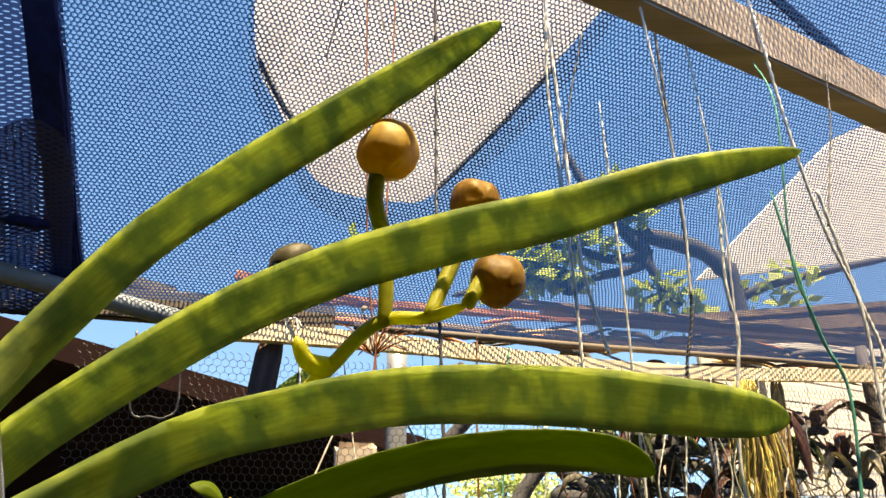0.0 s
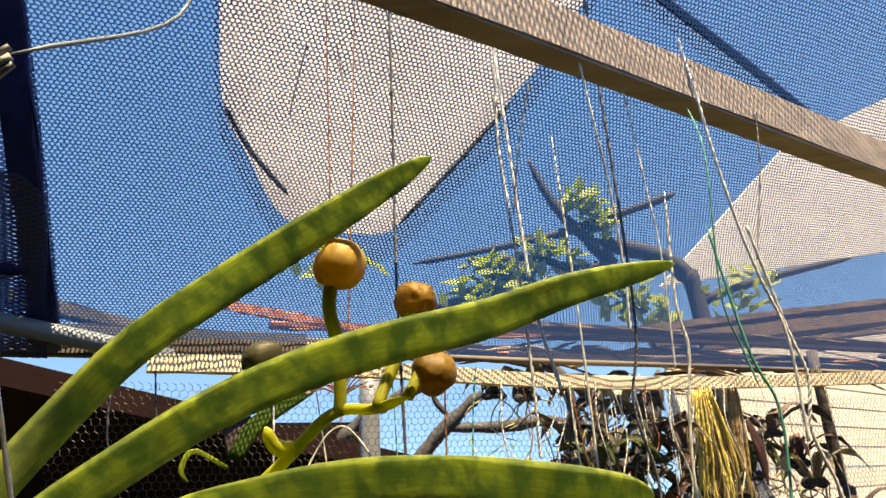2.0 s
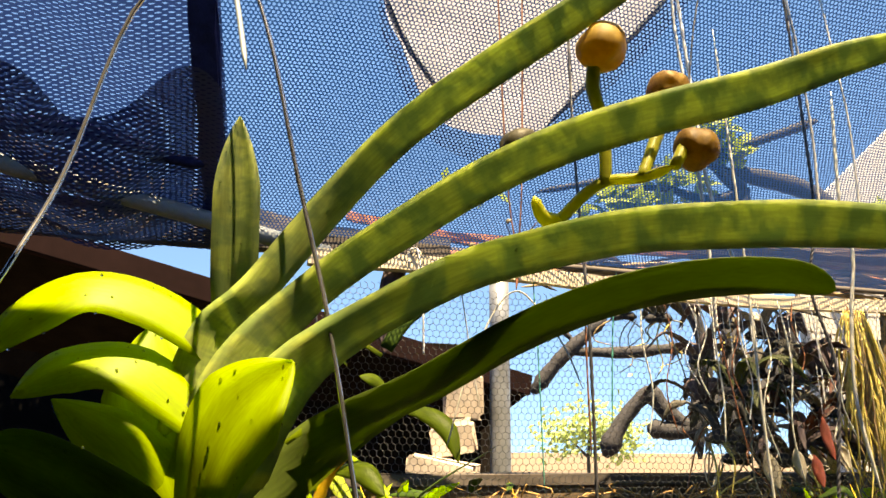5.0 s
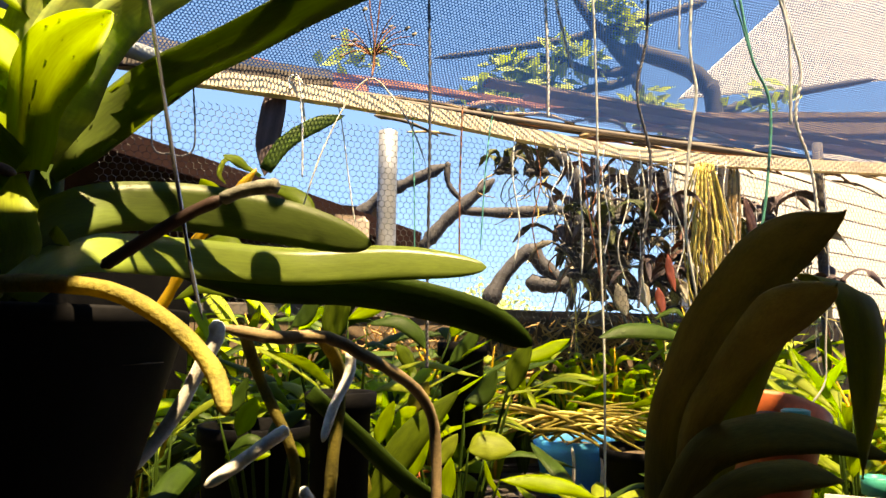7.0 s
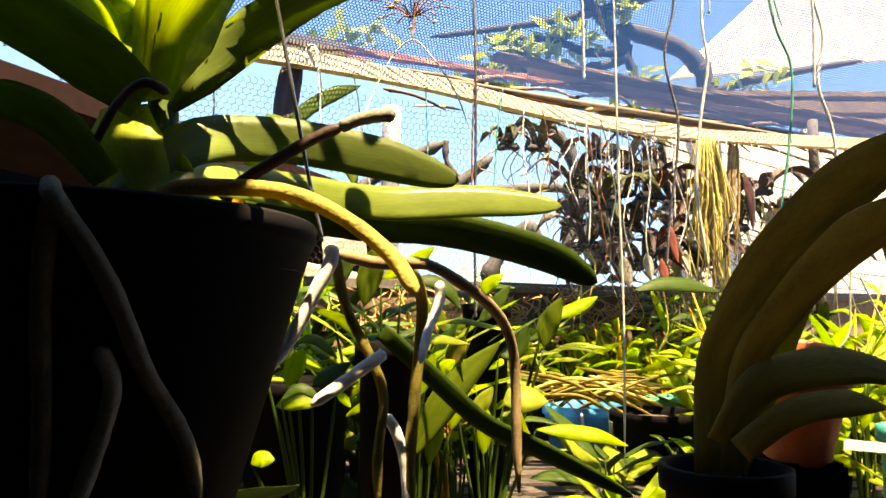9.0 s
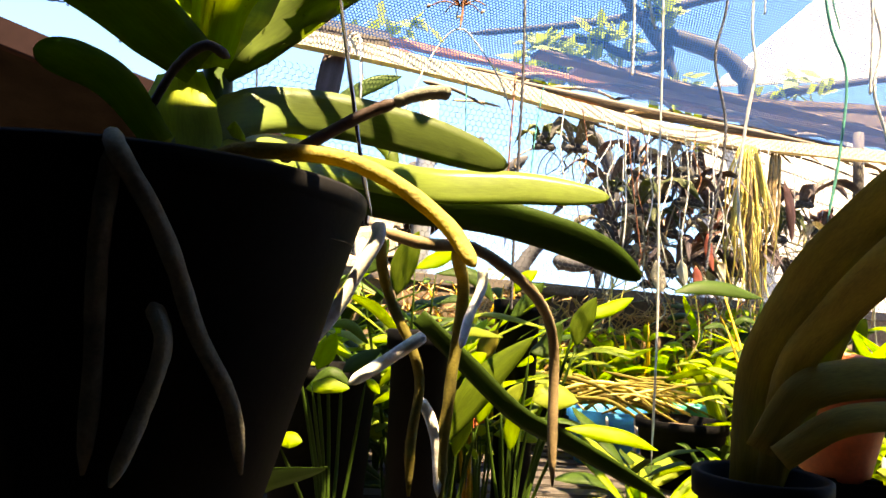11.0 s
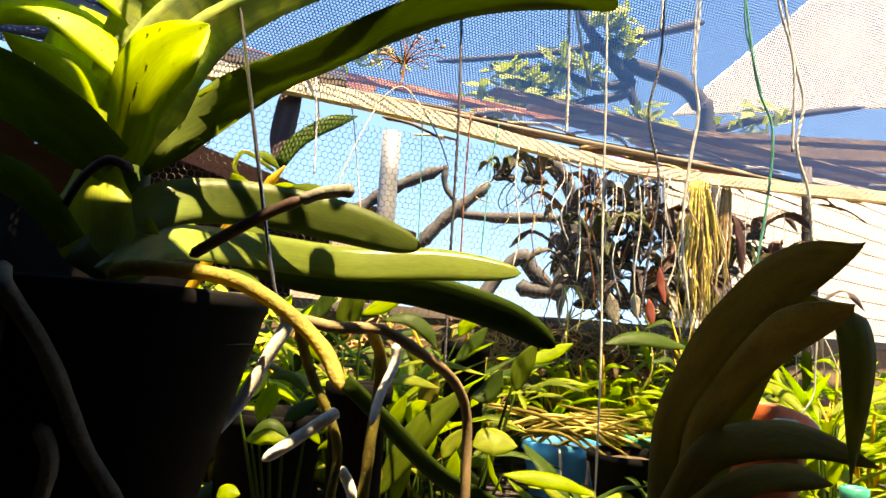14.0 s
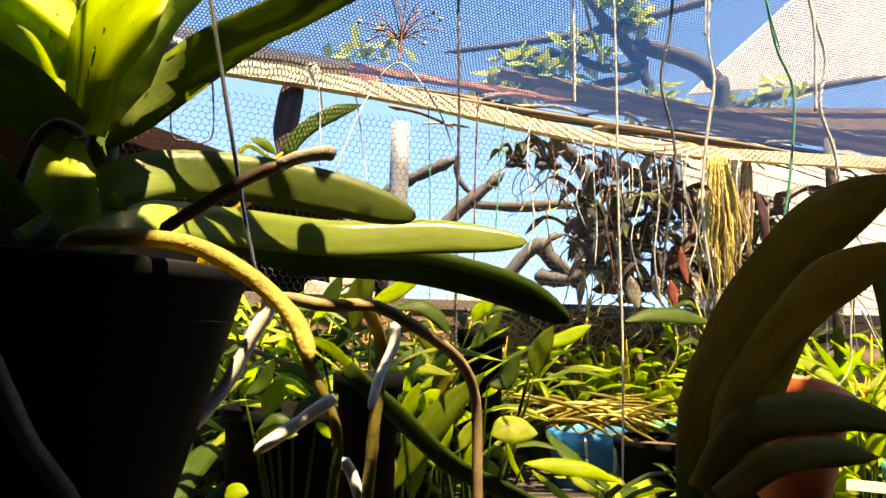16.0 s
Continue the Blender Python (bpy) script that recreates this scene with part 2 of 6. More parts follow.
FASCIA = mat("shaded_red_brown_fascia", (0.011, 0.005, 0.005), 0.9, var=0.3, scale=4, bump=0.1, spec=0.05)
ROOF_ORANGE = mat("orange_roof", (0.42, 0.14, 0.06), 0.8, var=0.35, scale=6, bump=0.2)
CONCRETE = mat("concrete", (0.40, 0.34, 0.29), 0.9, var=0.3, scale=6, bump=0.3)
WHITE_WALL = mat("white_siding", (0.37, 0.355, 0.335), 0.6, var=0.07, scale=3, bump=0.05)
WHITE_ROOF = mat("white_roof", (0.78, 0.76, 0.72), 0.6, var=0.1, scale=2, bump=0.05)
SHEET = mat("white_sheet", (0.36, 0.39, 0.50), 0.6, var=0.16, scale=5, bump=0.1, trans=0.6, glow=(1, 0.98, 0.94))
SOIL = mat("soil", (0.10, 0.075, 0.05), 0.95, var=0.5, scale=6, bump=0.6)
NET = net_material("shade_net", (0.003, 0.026, 0.105), 0.0095, 0.158, through_light=0.4, loop=0.035)
CLOTH = net_material("dark_cloth", (0.008, 0.028, 0.12), 0.0105, 0.30, squeeze=(0.45, 1.6), through_light=0.25, loop=0.0)


# ---------- building helpers ----------
def link_mesh(name, bm, material, parent=None, label="", smooth=True):
    me = bpy.data.meshes.new(name)
    bm.to_mesh(me)
    bm.free()
    if smooth:
        for p in me.polygons:
            p.use_smooth = True
    for k in material if isinstance(material, (list, tuple)) else [material]:
        me.materials.append(k)
    ob = new(name, me)
    if parent:
        ob.parent = parent
    return tagged(ob, label)


def part(name, bm, material, parent, label="", smooth=True):
    return link_mesh(name, bm, material, parent, label, smooth)


def thing(name, label, category, group="", at=(0, 0, 0), kind=""):
    ob = new(name)
    ob.empty_display_size = 0.05
    ob.location = at
    return tagged(ob, label, category, group, kind)


def spline(pts, n, ease=1.0):
    """n + 1 points along a smooth curve through pts, closer together at the end where ease is above one."""
    p = [Vector(q) for q in pts]
    p = [p[0] * 2 - p[1], *p, p[-1] * 2 - p[-2]]
    m, out = len(p) - 3, []
    for i in range(n + 1):
        u = (1 - (1 - i / n) ** ease) * m
        k = min(int(u), m - 1)
        t, (a, b, c, d) = u - k, p[k:k + 4]
        out.append(0.5 * (2 * b + (c - a) * t + (2 * a - 5 * b + 4 * c - d) * t * t + (3 * b - a - 3 * c + d) * t ** 3))
    return out


def tube(pts, r, r_end=None, n=16, sides=7, wobble=0.0, bm=None, seed=0, blunt=False):
    """A round rod along pts, tapering from r to r_end."""
    bm = bm or bmesh.new()
    r_end = r if r_end is None else r_end
    c, rings, side = spline(pts, n), [], None
    rng = random.Random(seed)
    for i, q in enumerate(c):
        t = (c[min(i + 1, n)] - c[max(i - 1, 0)]).normalized()
        side = (side - t * side.dot(t)).normalized() if side else t.orthogonal().normalized()
        up, f = t.cross(side), i / n
        rad = (r + (r_end - r) * f) * (1 if blunt else (1 - 0.75 * max(0, (f - 0.9) / 0.1) ** 2) * (1 - 0.7 * max(0, 1 - f / 0.07) ** 2)) * (1 + wobble * (rng.random() * 2 - 1))
        rings.append([bm.verts.new(q + (side * math.cos(a) + up * math.sin(a)) * rad) for a in (2 * math.pi * k / sides for k in range(sides))])
    for a, b in zip(rings, rings[1:]):
        for k in range(sides):
            bm.faces.new((a[k], a[(k + 1) % sides], b[(k + 1) % sides], b[k]))
    bm.faces.new(rings[0][::-1]), bm.faces.new(rings[-1])
    return bm


def blade(pts, width, face, fold=0.25, thick=0.0014, n=22, base=0.75, sharp=0.6, wave=0.0, seed=0, lance=0.0, flare=0.3, foot=1.0, base_face=None):
    """A strap leaf along pts: broad side towards face, keeled by fold, rounded or pointed at the tip."""
    bm, c, rng = bmesh.new(), spline(pts, n, 1.45), random.Random(seed)
    face, rows = Vector(face).normalized(), []
    ph = rng.random() * 6
    for i, q in enumerate(c):
        f = 1 - (1 - i / n) ** 1.45
        t = (c[min(i + 1, n)] - c[max(i - 1, 0)]).normalized()
        turn = face.lerp(Vector(base_face).normalized(), max(0, 1 - f / 0.3)).normalized() if base_face else face
        s = t.cross(turn).normalized()
        nor = s.cross(t)
        e = max(0.0, (f - 0.66) / 0.34)
        tip = (1 - e ** (2.6 if sharp < 1 else 1.5)) ** (0.5 if sharp < 1 else 0.85)
        w = width / 2 * (base + (1 - base) * min(1, f / flare)) * max(tip, 0.03)
        if lance:
            w = width / 2 * max(0.04, math.sin(math.pi * min(1, f ** lance)) ** 0.75)
        w *= min(1, foot + f * 7)
        row = []
        for u in (-1, -0.55, 0, 0.55, 1):
            lift = fold * abs(u) * w + wave * width * math.sin(f * 14 + ph + u) * abs(u)
            row.append(q + s * u * w - nor * lift)
        rows.append((row, nor))
    top = [[bm.verts.new(p) for p in r] for r, _ in rows]
    bot = [[bm.verts.new(p + (-nr) * thick * (1 - abs(j - 2) * 0.3)) for j, p in enumerate(r)] for r, nr in rows]
    for i in range(n):
        for j in range(4):
            bm.faces.new((top[i][j], top[i][j + 1], top[i + 1][j + 1], top[i + 1][j]))
            bm.faces.new((bot[i][j + 1], bot[i][j], bot[i + 1][j], bot[i + 1][j + 1]))
        bm.faces.new((top[i][0], top[i + 1][0], bot[i + 1][0], bot[i][0]))
        bm.faces.new((top[i + 1][4], top[i][4], bot[i][4], bot[i + 1][4]))
    for k in (0, n):
        bm.faces.new([*top[k], *bot[k][::-1]])
    bmesh.ops.recalc_face_normals(bm, faces=bm.faces)
    uv, ln = bm.loops.layers.uv.new("UVMap"), sum((b - a).length for a, b in zip(c, c[1:]))
    where = {v: (i / n * ln + ph, (j - 2) / 4 * width) for g in (top, bot) for i, r in enumerate(g) for j, v in enumerate(r)}
    for f in bm.faces:
        for lp in f.loops:
            lp[uv].uv = where[lp.vert]
    return bm


def box(size, bevel=0.004, seg=2):
    bm = bmesh.new()
    bmesh.ops.create_cube(bm, size=1)
    bmesh.ops.scale(bm, vec=size, verts=bm.verts)
    if bevel:
        bmesh.ops.bevel(bm, geom=bm.edges[:], offset=bevel, segments=seg, affect="EDGES")
    return bm


def rail(a, b, w, h, bevel=0.004, cuts=0, jitter=0.0, seed=0):
    """A squared timber from a to b, w thick and h high, upright."""
    a, b = Vector(a), Vector(b)
    d = b - a
    bm = box((d.length, w, h), bevel)
    if cuts:
        rng = random.Random(seed)
        for k in range(1, cuts):
            bmesh.ops.bisect_plane(bm, geom=bm.verts[:] + bm.edges[:] + bm.faces[:], plane_co=(d.length * (k / cuts - 0.5), 0, 0), plane_no=(1, 0, 0))
        for v in bm.verts:
            v.co += Vector((0, rng.uniform(-1, 1), rng.uniform(-1, 1))) * jitter
    x = d.normalized()
    y = Vector((0, 0, 1)).cross(x).normalized()
    m = Matrix((x, y, x.cross(y))).transposed().to_4x4()
    bmesh.ops.transform(bm, matrix=Matrix.Translation((a + b) / 2) @ m, verts=bm.verts)
    return bm


def strip(pts, w, h, n=40, jitter=0.0, seed=0):
    """A squared, gently bent timber along pts, w thick and h high."""
    c, bm, rng, rows = spline(pts, n), bmesh.new(), random.Random(seed), []
    for i, q in enumerate(c):
        t = (c[min(i + 1, n)] - c[max(i - 1, 0)]).normalized()
        y = Vector((0, 0, 1)).cross(t).normalized()
        rows.append([bm.verts.new(q + y * a * w / 2 + Vector((0, 0, b * h / 2)) + Vector((0, rng.uniform(-1, 1), rng.uniform(-1, 1))) * jitter) for a, b in ((-1, -1), (1, -1), (1, 1), (-1, 1))])
    for a, b in zip(rows, rows[1:]):
        for k in range(4):
            bm.faces.new((a[k], a[(k + 1) % 4], b[(k + 1) % 4], b[k]))
    bm.faces.new(rows[0]), bm.faces.new(rows[-1])
    bmesh.ops.recalc_face_normals(bm, faces=bm.faces)
    return bm


def lathe(profile, sides=40, wobble=0.0, seed=0):
    """A turned form: rows of (radius, height), closed where the radius is nought."""
    bm, rows, rng = bmesh.new(), [], random.Random(seed)
    for r, z in profile:
        if r <= 0:
            rows.append([bm.verts.new((0, 0, z))])
        else:
            rows.append([bm.verts.new((r * math.cos(a) * (1 + wobble * rng.uniform(-1, 1)), r * math.sin(a) * (1 + wobble * rng.uniform(-1, 1)), z)) for a in (2 * math.pi * k / sides for k in range(sides))])
    for a, b in zip(rows, rows[1:]):
        for k in range(sides):
            q = [a[k % len(a)], a[(k + 1) % len(a)], b[(k + 1) % len(b)], b[k % len(b)]]
            q = list(dict.fromkeys(q))
            if len(q) > 2:
                bm.faces.new(q)
    bmesh.ops.recalc_face_normals(bm, faces=bm.faces)
    return bm


def quad(pts, thick=0.03, cuts=1):
    bm = bmesh.new()
    v = [bm.verts.new(p) for p in pts]
    f = bm.faces.new(v)
    n = f.normal_update() or f.normal.copy()
    r = bmesh.ops.extrude_face_region(bm, geom=[f])
    for e in r["geom"]:
        if isinstance(e, bmesh.types.BMVert):
            e.co -= n * thick
    bmesh.ops.recalc_face_normals(bm, faces=bm.faces)
    return bm


def sheet(fn, nu, nv, size):
    """A cloth from fn(u, v), with UVs in metres over size."""
    bm = bmesh.new()
    uv = bm.loops.layers.uv.new("UVMap")
    g = [[bm.verts.new(fn(i / nu, j / nv)) for j in range(nv + 1)] for i in range(nu + 1)]
    for i in range(nu):
        for j in range(nv):
            f = bm.faces.new((g[i][j], g[i + 1][j], g[i + 1][j + 1], g[i][j + 1]))
            for lp, (a, b) in zip(f.loops, ((i, j), (i + 1, j), (i + 1, j + 1), (i, j + 1))):
                lp[uv].uv = (a / nu * size[0], b / nv * size[1])
    return bm


# ---------- ground and far things ----------
bm = bmesh.new()
bmesh.ops.create_grid(bm, x_segments=40, y_segments=40, size=400)
tagged(link_mesh("ground", bm, SOIL), "bare brown soil ground", "ground", kind="structure")

# ---------- roof net and timbers ----------
AX = Vector((math.cos(radians(22)), math.sin(radians(22)), 0))
BACK = Vector((-AX.y, AX.x, 0))


def wall(s, off, z):
    """A place along the far side of the shade house: s metres along it, off metres behind it."""
    p = Vector((0, 1.84, 0)) + AX * s + BACK * off
    return (p.x, p.y, z)


EAVE, PITCH = 1.95, 0.55


def roof(s, off, lift=0.0):
    """A place on the sloping roof net: s metres along the eave, off metres behind it (minus: before it)."""
    p = Vector((0, 1.84, 0)) + AX * s + BACK * off
    sag = 0.018 * math.sin(s * 3.1 + 0.4) * math.sin(off * 4.0)
    return (p.x, p.y, EAVE - PITCH * off + sag + lift)


def seam(off):
    """Along the eave, the line where the open net meets the denser cloth."""
    return -0.855 + 0.085 * off


def roof_net(u, v):
    start = -1.5 - 0.18 * min(1, max(0, (u - 0.06) / 0.015)) - 2.9 * max(0, min(u, 0.108) - 0.075) - 0.27 * min(1, max(0, (u - 0.108) / 0.017))
    off = start + (0.03 - start) * v
    a, b = seam(off), 2.2
    return roof(a + (b - a) * u, off)


def net_sheet(name, label, fn, nu, nv, m):
    """A roof cloth whose UVs are its plan in metres."""
    bm = sheet(fn, nu, nv, (1, 1))
    uv = bm.loops.layers.uv.active
    for f in bm.faces:
        for lp in f.loops:
            d = lp.vert.co - Vector((0, 1.84, 0))
            lp[uv].uv = (d.dot(AX), d.dot(BACK) * 1.14)
    return tagged(link_mesh(name, bm, m), label, "shade net", kind="structure")


net_sheet("shade_net", "dark blue knitted shade net stretched as a roof", roof_net, 180, 50, NET)


def roof_cloth(u, v):
    off = -0.95 + 0.99 * v
    a = seam(off) + 0.012 - u * 1.1
    w = 0.02 * math.sin(a * 13 + 2 * math.sin(off * 6)) * min(1, u * 6) - 0.04 * max(0, math.sin(u * 7 + off * 3)) * u
    return roof(a, off, w - 0.02)


net_sheet("roof_cloth", "dark dense shade cloth sagging in folds beside the net", roof_cloth, 60, 50, CLOTH)


def cloth_fold(u, v):
    a = -0.87 - u * 1.05
    rim = -0.27 - 0.12 * abs(math.sin(a * 8.5 + 0.6)) - 0.05 * math.sin(a * 19)
    off = rim + (0.02 - rim) * v
    return roof(a, off, -0.045 - 0.035 * math.sin(v * math.pi) * (1 + math.sin(a * 15)))


net_sheet("cloth_fold", "dark shade cloth hanging in a doubled scalloped fold", cloth_fold, 60, 14, CLOTH)
for k, pts in enumerate(([(-1.203, 1.090, 2.055), (-1.086, 1.132, 2.057), (-0.948, 1.193, 2.055), (-0.857, 1.264, 2.037), (-0.757, 1.318, 2.030)], [(-1.281, 1.236, 1.964), (-1.086, 1.327, 1.958), (-0.802, 1.437, 1.960)])):
    tagged(link_mesh("cloth_roll", tube(pts, 0.02 - 0.005 * k, 0.016 - 0.004 * k, 60, 8, 0.12, seed=k), NAVY), "black shade cloth gathered into a sagging roll", "shade cloth", kind="structure")
tagged(link_mesh("roof_seam", rail(roof(seam(-1.2) - 0.02, -1.2, -0.015), roof(seam(0.0) - 0.02, 0.0, -0.015), 0.055, 0.02, 0.004, 20, 0.003), NAVY, smooth=False), "dark navy cloth hem along the seam of net and cloth", "hem", kind="structure")
COVER = 2.16


def shade(x0, x1, y0, y1, z=1.35):
    """An unseen panel added at roof height to keep the sun off a stretch of the place at height z."""
    d = SUN * ((COVER - z) / SUN.z)
    a, b, c, e = x0 + d.x, x1 + d.x, y0 + d.y, y1 + d.y
    tagged(link_mesh("roof_cover", quad([(a, c, COVER), (b, c, COVER), (b, e, COVER), (a, e, COVER)], 0.02), BLACK_PLASTIC, smooth=False), "unseen black panel added overhead to block the sun", "tarpaulin", kind="structure")


# unseen sun blockers, laid out to darken the pot, its roots and leaf bases
shade(-3.0, -0.13, -2.0, 0.17)
shade(-0.128, 2.2, -2.0, 0.125)
shade(-3.0, -0.62, 0.172, 0.50)
shade(0.21, 2.2, 0.172, 0.80)
shade(-0.618, -0.302, 0.172, 0.362)
shade(-0.313, -0.165, 0.172, 0.350)
# unseen walls, added to cut the light from behind and the left
tagged(link_mesh("wall_back", rail((-3.0, -1.3, 1.07), (2.3, -1.3, 1.07), 0.04, 2.14), DARK_WOOD, smooth=False), "unseen dark wall added to keep side light out", "wall", kind="structure")
tagged(link_mesh("wall_side", rail((-2.4, -1.28, 1.07), (-2.4, 0.95, 1.07), 0.04, 2.14), DARK_WOOD, smooth=False), "unseen dark wall added to keep side light out", "wall", kind="structure")

tagged(link_mesh("roof_beam", rail((-1.2, -0.06, 2.185), (2.6, 2.22, 2.2), 0.05, 0.085, 0.004, 24, 0.0015), BEAM, smooth=False), "weathered grey wooden beam above the net", "beam", kind="structure")
tagged(link_mesh("pale_batten", strip([(-0.588, 1.527, 1.870), (-0.349, 1.620, 1.870), (-0.064, 1.762, 1.870), (0.405, 2.053, 1.870), (0.852, 2.240, 1.870), (1.374, 2.325, 1.870), (2.011, 2.391, 1.870), (2.961, 2.429, 1.870)], 0.03, 0.04, 50, 0.0012), BATTEN, smooth=False), "pale sunlit wooden batten along the far opening", "batten", kind="structure")


def hex_wire(s0, s1, z0, z1, off, pitch=0.0185, r=0.00075):
    """Chicken wire: hexagons of twisted wire, each side a thin three-sided rod."""
    vs, fs, seen = [], [], set()
    a = pitch / math.sqrt(3)
    cols, rws = int((s1 - s0) / pitch), int((z1 - z0) / (1.5 * a))
    for j in range(rws):
        for i in range(cols):
            cx, cz = s0 + pitch * (i + 0.5 * (j % 2)), z0 + 1.5 * a * j
            ring = [(cx + a * math.sin(k * math.pi / 3), cz + a * math.cos(k * math.pi / 3)) for k in range(6)]
            for k in range(3):
                p, q = ring[k], ring[(k + 1) % 6]
                key = (round(p[0] + q[0], 3), round(p[1] + q[1], 3))
                if key in seen:
                    continue
                seen.add(key)
                ends = []
                for w in (p, q):
                    b = 0.006 * math.sin(w[0] * 9) * math.sin(w[1] * 14)
                    ends.append(Vector(wall(w[0], off + b, w[1] + 0.004 * math.sin(w[0] * 7))))
                d = (ends[1] - ends[0]).normalized()
                u = d.cross(BACK).normalized()
                n0 = len(vs)
                for e in ends:
                    for c, t in ((1, 0), (-0.5, 0.87), (-0.5, -0.87)):
                        vs.append(e + (u * c + BACK * t) * r)
                fs += [(n0, n0 + 1, n0 + 4, n0 + 3), (n0 + 1, n0 + 2, n0 + 5, n0 + 4), (n0 + 2, n0, n0 + 3, n0 + 5)]
    me = bpy.data.meshes.new("chicken_wire")
    me.from_pydata(vs, [], fs)
    me.materials.append(GALVANISED)
    return new("chicken_wire", me)


tagged(hex_wire(-0.85, 2.4, 1.30, 1.86, 0.022), "fine galvanised chicken wire stretched over the opening", "chicken wire", kind="structure")
SILL = 1.33
tagged(link_mesh("wall_far", rail(wall(-2.6, 0.5, SILL / 2 - 0.01), wall(3.6, 0.5, SILL / 2 - 0.01), 0.05, SILL - 0.02, 0.004), BARK, smooth=False), "brown weathered plank wall below the wire opening", "wall", kind="structure")
# two black panels added as the deep shade at the far left
tagged(link_mesh("side_panel", quad([wall(-2.6, 0.0, 1.12), wall(-0.62, 0.0, 1.12), wall(-0.62, 0.0, 1.46), wall(-2.6, 0.0, 1.80)], 0.01), BLACK_PLASTIC, smooth=False), "black panel standing in for shade along the far wall", "tarpaulin", kind="structure")
tagged(link_mesh("side_panel", quad([wall(-2.6, 0.43, 0.02), wall(-0.8, 0.43, 0.02), wall(-0.8, 0.43, 1.305), wall(-2.6, 0.43, 1.305)], 0.01), BLACK_PLASTIC, smooth=False), "black panel standing in for shade down to the ground", "tarpaulin", kind="structure")
tagged(link_mesh("sill_rail", rail(wall(-2.6, 0.5, SILL), wall(3.6, 0.5, SILL), 0.07, 0.04, 0.004, 30, 0.002), DARK_WOOD, smooth=False), "dark wooden sill rail under the wire opening", "rail", kind="structure")
for sx, hh, w in ((-1.45, 2.1, 0.06), (2.3, 2.1, 0.07)):
    tagged(link_mesh("timber_post", tube([wall(sx, 0.07, 0), wall(sx, 0.07, 1.0), wall(sx, 0.07, hh)], w / 2, w / 2.2, 10, 8, 0.05), DARK_WOOD), "dark round timber post of the shade house", "post", kind="structure")

# the grey pipe and dark rafters under the left of the net
tagged(link_mesh("grey_pipe", tube([(-1.354, 1.007, 2.026), (-1.165, 1.151, 1.991), (-0.987, 1.276, 1.964), (-0.754, 1.445, 1.926), (-0.556, 1.590, 1.893)], 0.021, n=12, sides=12, blunt=True), GREY_PIPE), "blue-grey plastic pipe running below the net", "pipe", kind="structure")
tagged(link_mesh("dark_rafter", rail((-1.690, 1.222, 2.222), (-0.636, 1.648, 1.975), 0.05, 0.035, 0.004, 20, 0.002), DARK_WOOD, smooth=False), "dark rafter under the edge of the net", "rafter", kind="structure")
tagged(link_mesh("eave_rafter", rail(wall(-2.2, 0.02, 1.94), wall(-0.28, 0.02, 1.935), 0.035, 0.075, 0.004, 20, 0.002), DARK_WOOD, smooth=False), "dark eave board beside the pale batten", "board", kind="structure")
for k, (dz, off, r, m, nm, a, b) in enumerate(((0.075, 0.10, 0.010, DARK_WOOD, "bamboo_pole", -0.2, 3.5), (0.10, 0.18, 0.010, DARK_WOOD, "bamboo_pole", 0.1, 3.5), (0.12, 0.24, 0.013, ROOF_ORANGE, "rusty_rod", -0.3, 2.2), (0.145, 0.30, 0.014, DARK_WOOD, "bamboo_pole", -0.9, 3.5), (0.17, 0.34, 0.010, BARK, "bamboo_pole", 0.3, 3.4))):
    rng = random.Random(k)
    pts = [wall(a + (b - a) * i / 5, off + rng.uniform(-0.03, 0.03), 1.87 + dz + rng.uniform(-0.012, 0.012)) for i in range(6)]
    tagged(link_mesh(nm, tube(pts, r, r * 0.8, 24, 8, 0.08, seed=k, blunt=True), m), "thin weathered pole lying along the eave", "pole", "eave poles", kind="structure")

for a, b, h, m in (((0.801, 2.616, 2.134), (2.874, 3.454, 2.443), 0.03, BARK), ((0.959, 2.659, 2.096), (2.845, 3.421, 2.357), 0.06, BARK), ((1.182, 2.727, 2.071), (2.816, 3.387, 2.266), 0.022, BARK)):
    tagged(link_mesh("eave_board", rail(a, b, 0.03, h, 0.004, 24, 0.002), m, smooth=False), "dark weathered board under the far eave", "board", kind="structure")
tagged(link_mesh("eave_board", quad([(1.133, 2.794, 2.176), (2.926, 3.518, 2.477), (2.918, 3.515, 2.296), (1.227, 2.832, 2.095)], 0.02), BARK, smooth=False), "dark weathered board under the far eave", "board", kind="structure")
tagged(link_mesh("eave_board", rail((-0.72, 2.40, 2.268), (-0.225, 2.40, 2.149), 0.02, 0.036, 0.003, 16, 0.003), ROOF_ORANGE, smooth=False), "sunlit orange-painted lath behind the pale batten", "lath", kind="structure")
# boards added above the eave poles to keep the sun off them
for k in range(3):
    o = 0.13 + 0.088 * k
    tagged(link_mesh("eave_board", rail(wall(0.25 + 0.2 * k, o, 2.062 + 0.012 * k), wall(3.5, o + 0.02, 2.07 + 0.012 * k), 0.066, 0.014, 0.003, 40, 0.004, k), (BARK, BEAM, BARK)[k], smooth=False), "board added over the eave poles to shade them", "board", kind="structure")
PP = Vector((1.494, 2.487, 1.992))
tagged(link_mesh("timber_post", tube([(PP.x, PP.y, 0), (PP.x, PP.y, 1.0), (PP.x, PP.y, 2.0)], 0.022, 0.02, 12, 8, 0.06, blunt=True), DARK_WOOD), "dark weathered timber post in the far opening", "post", kind="structure")
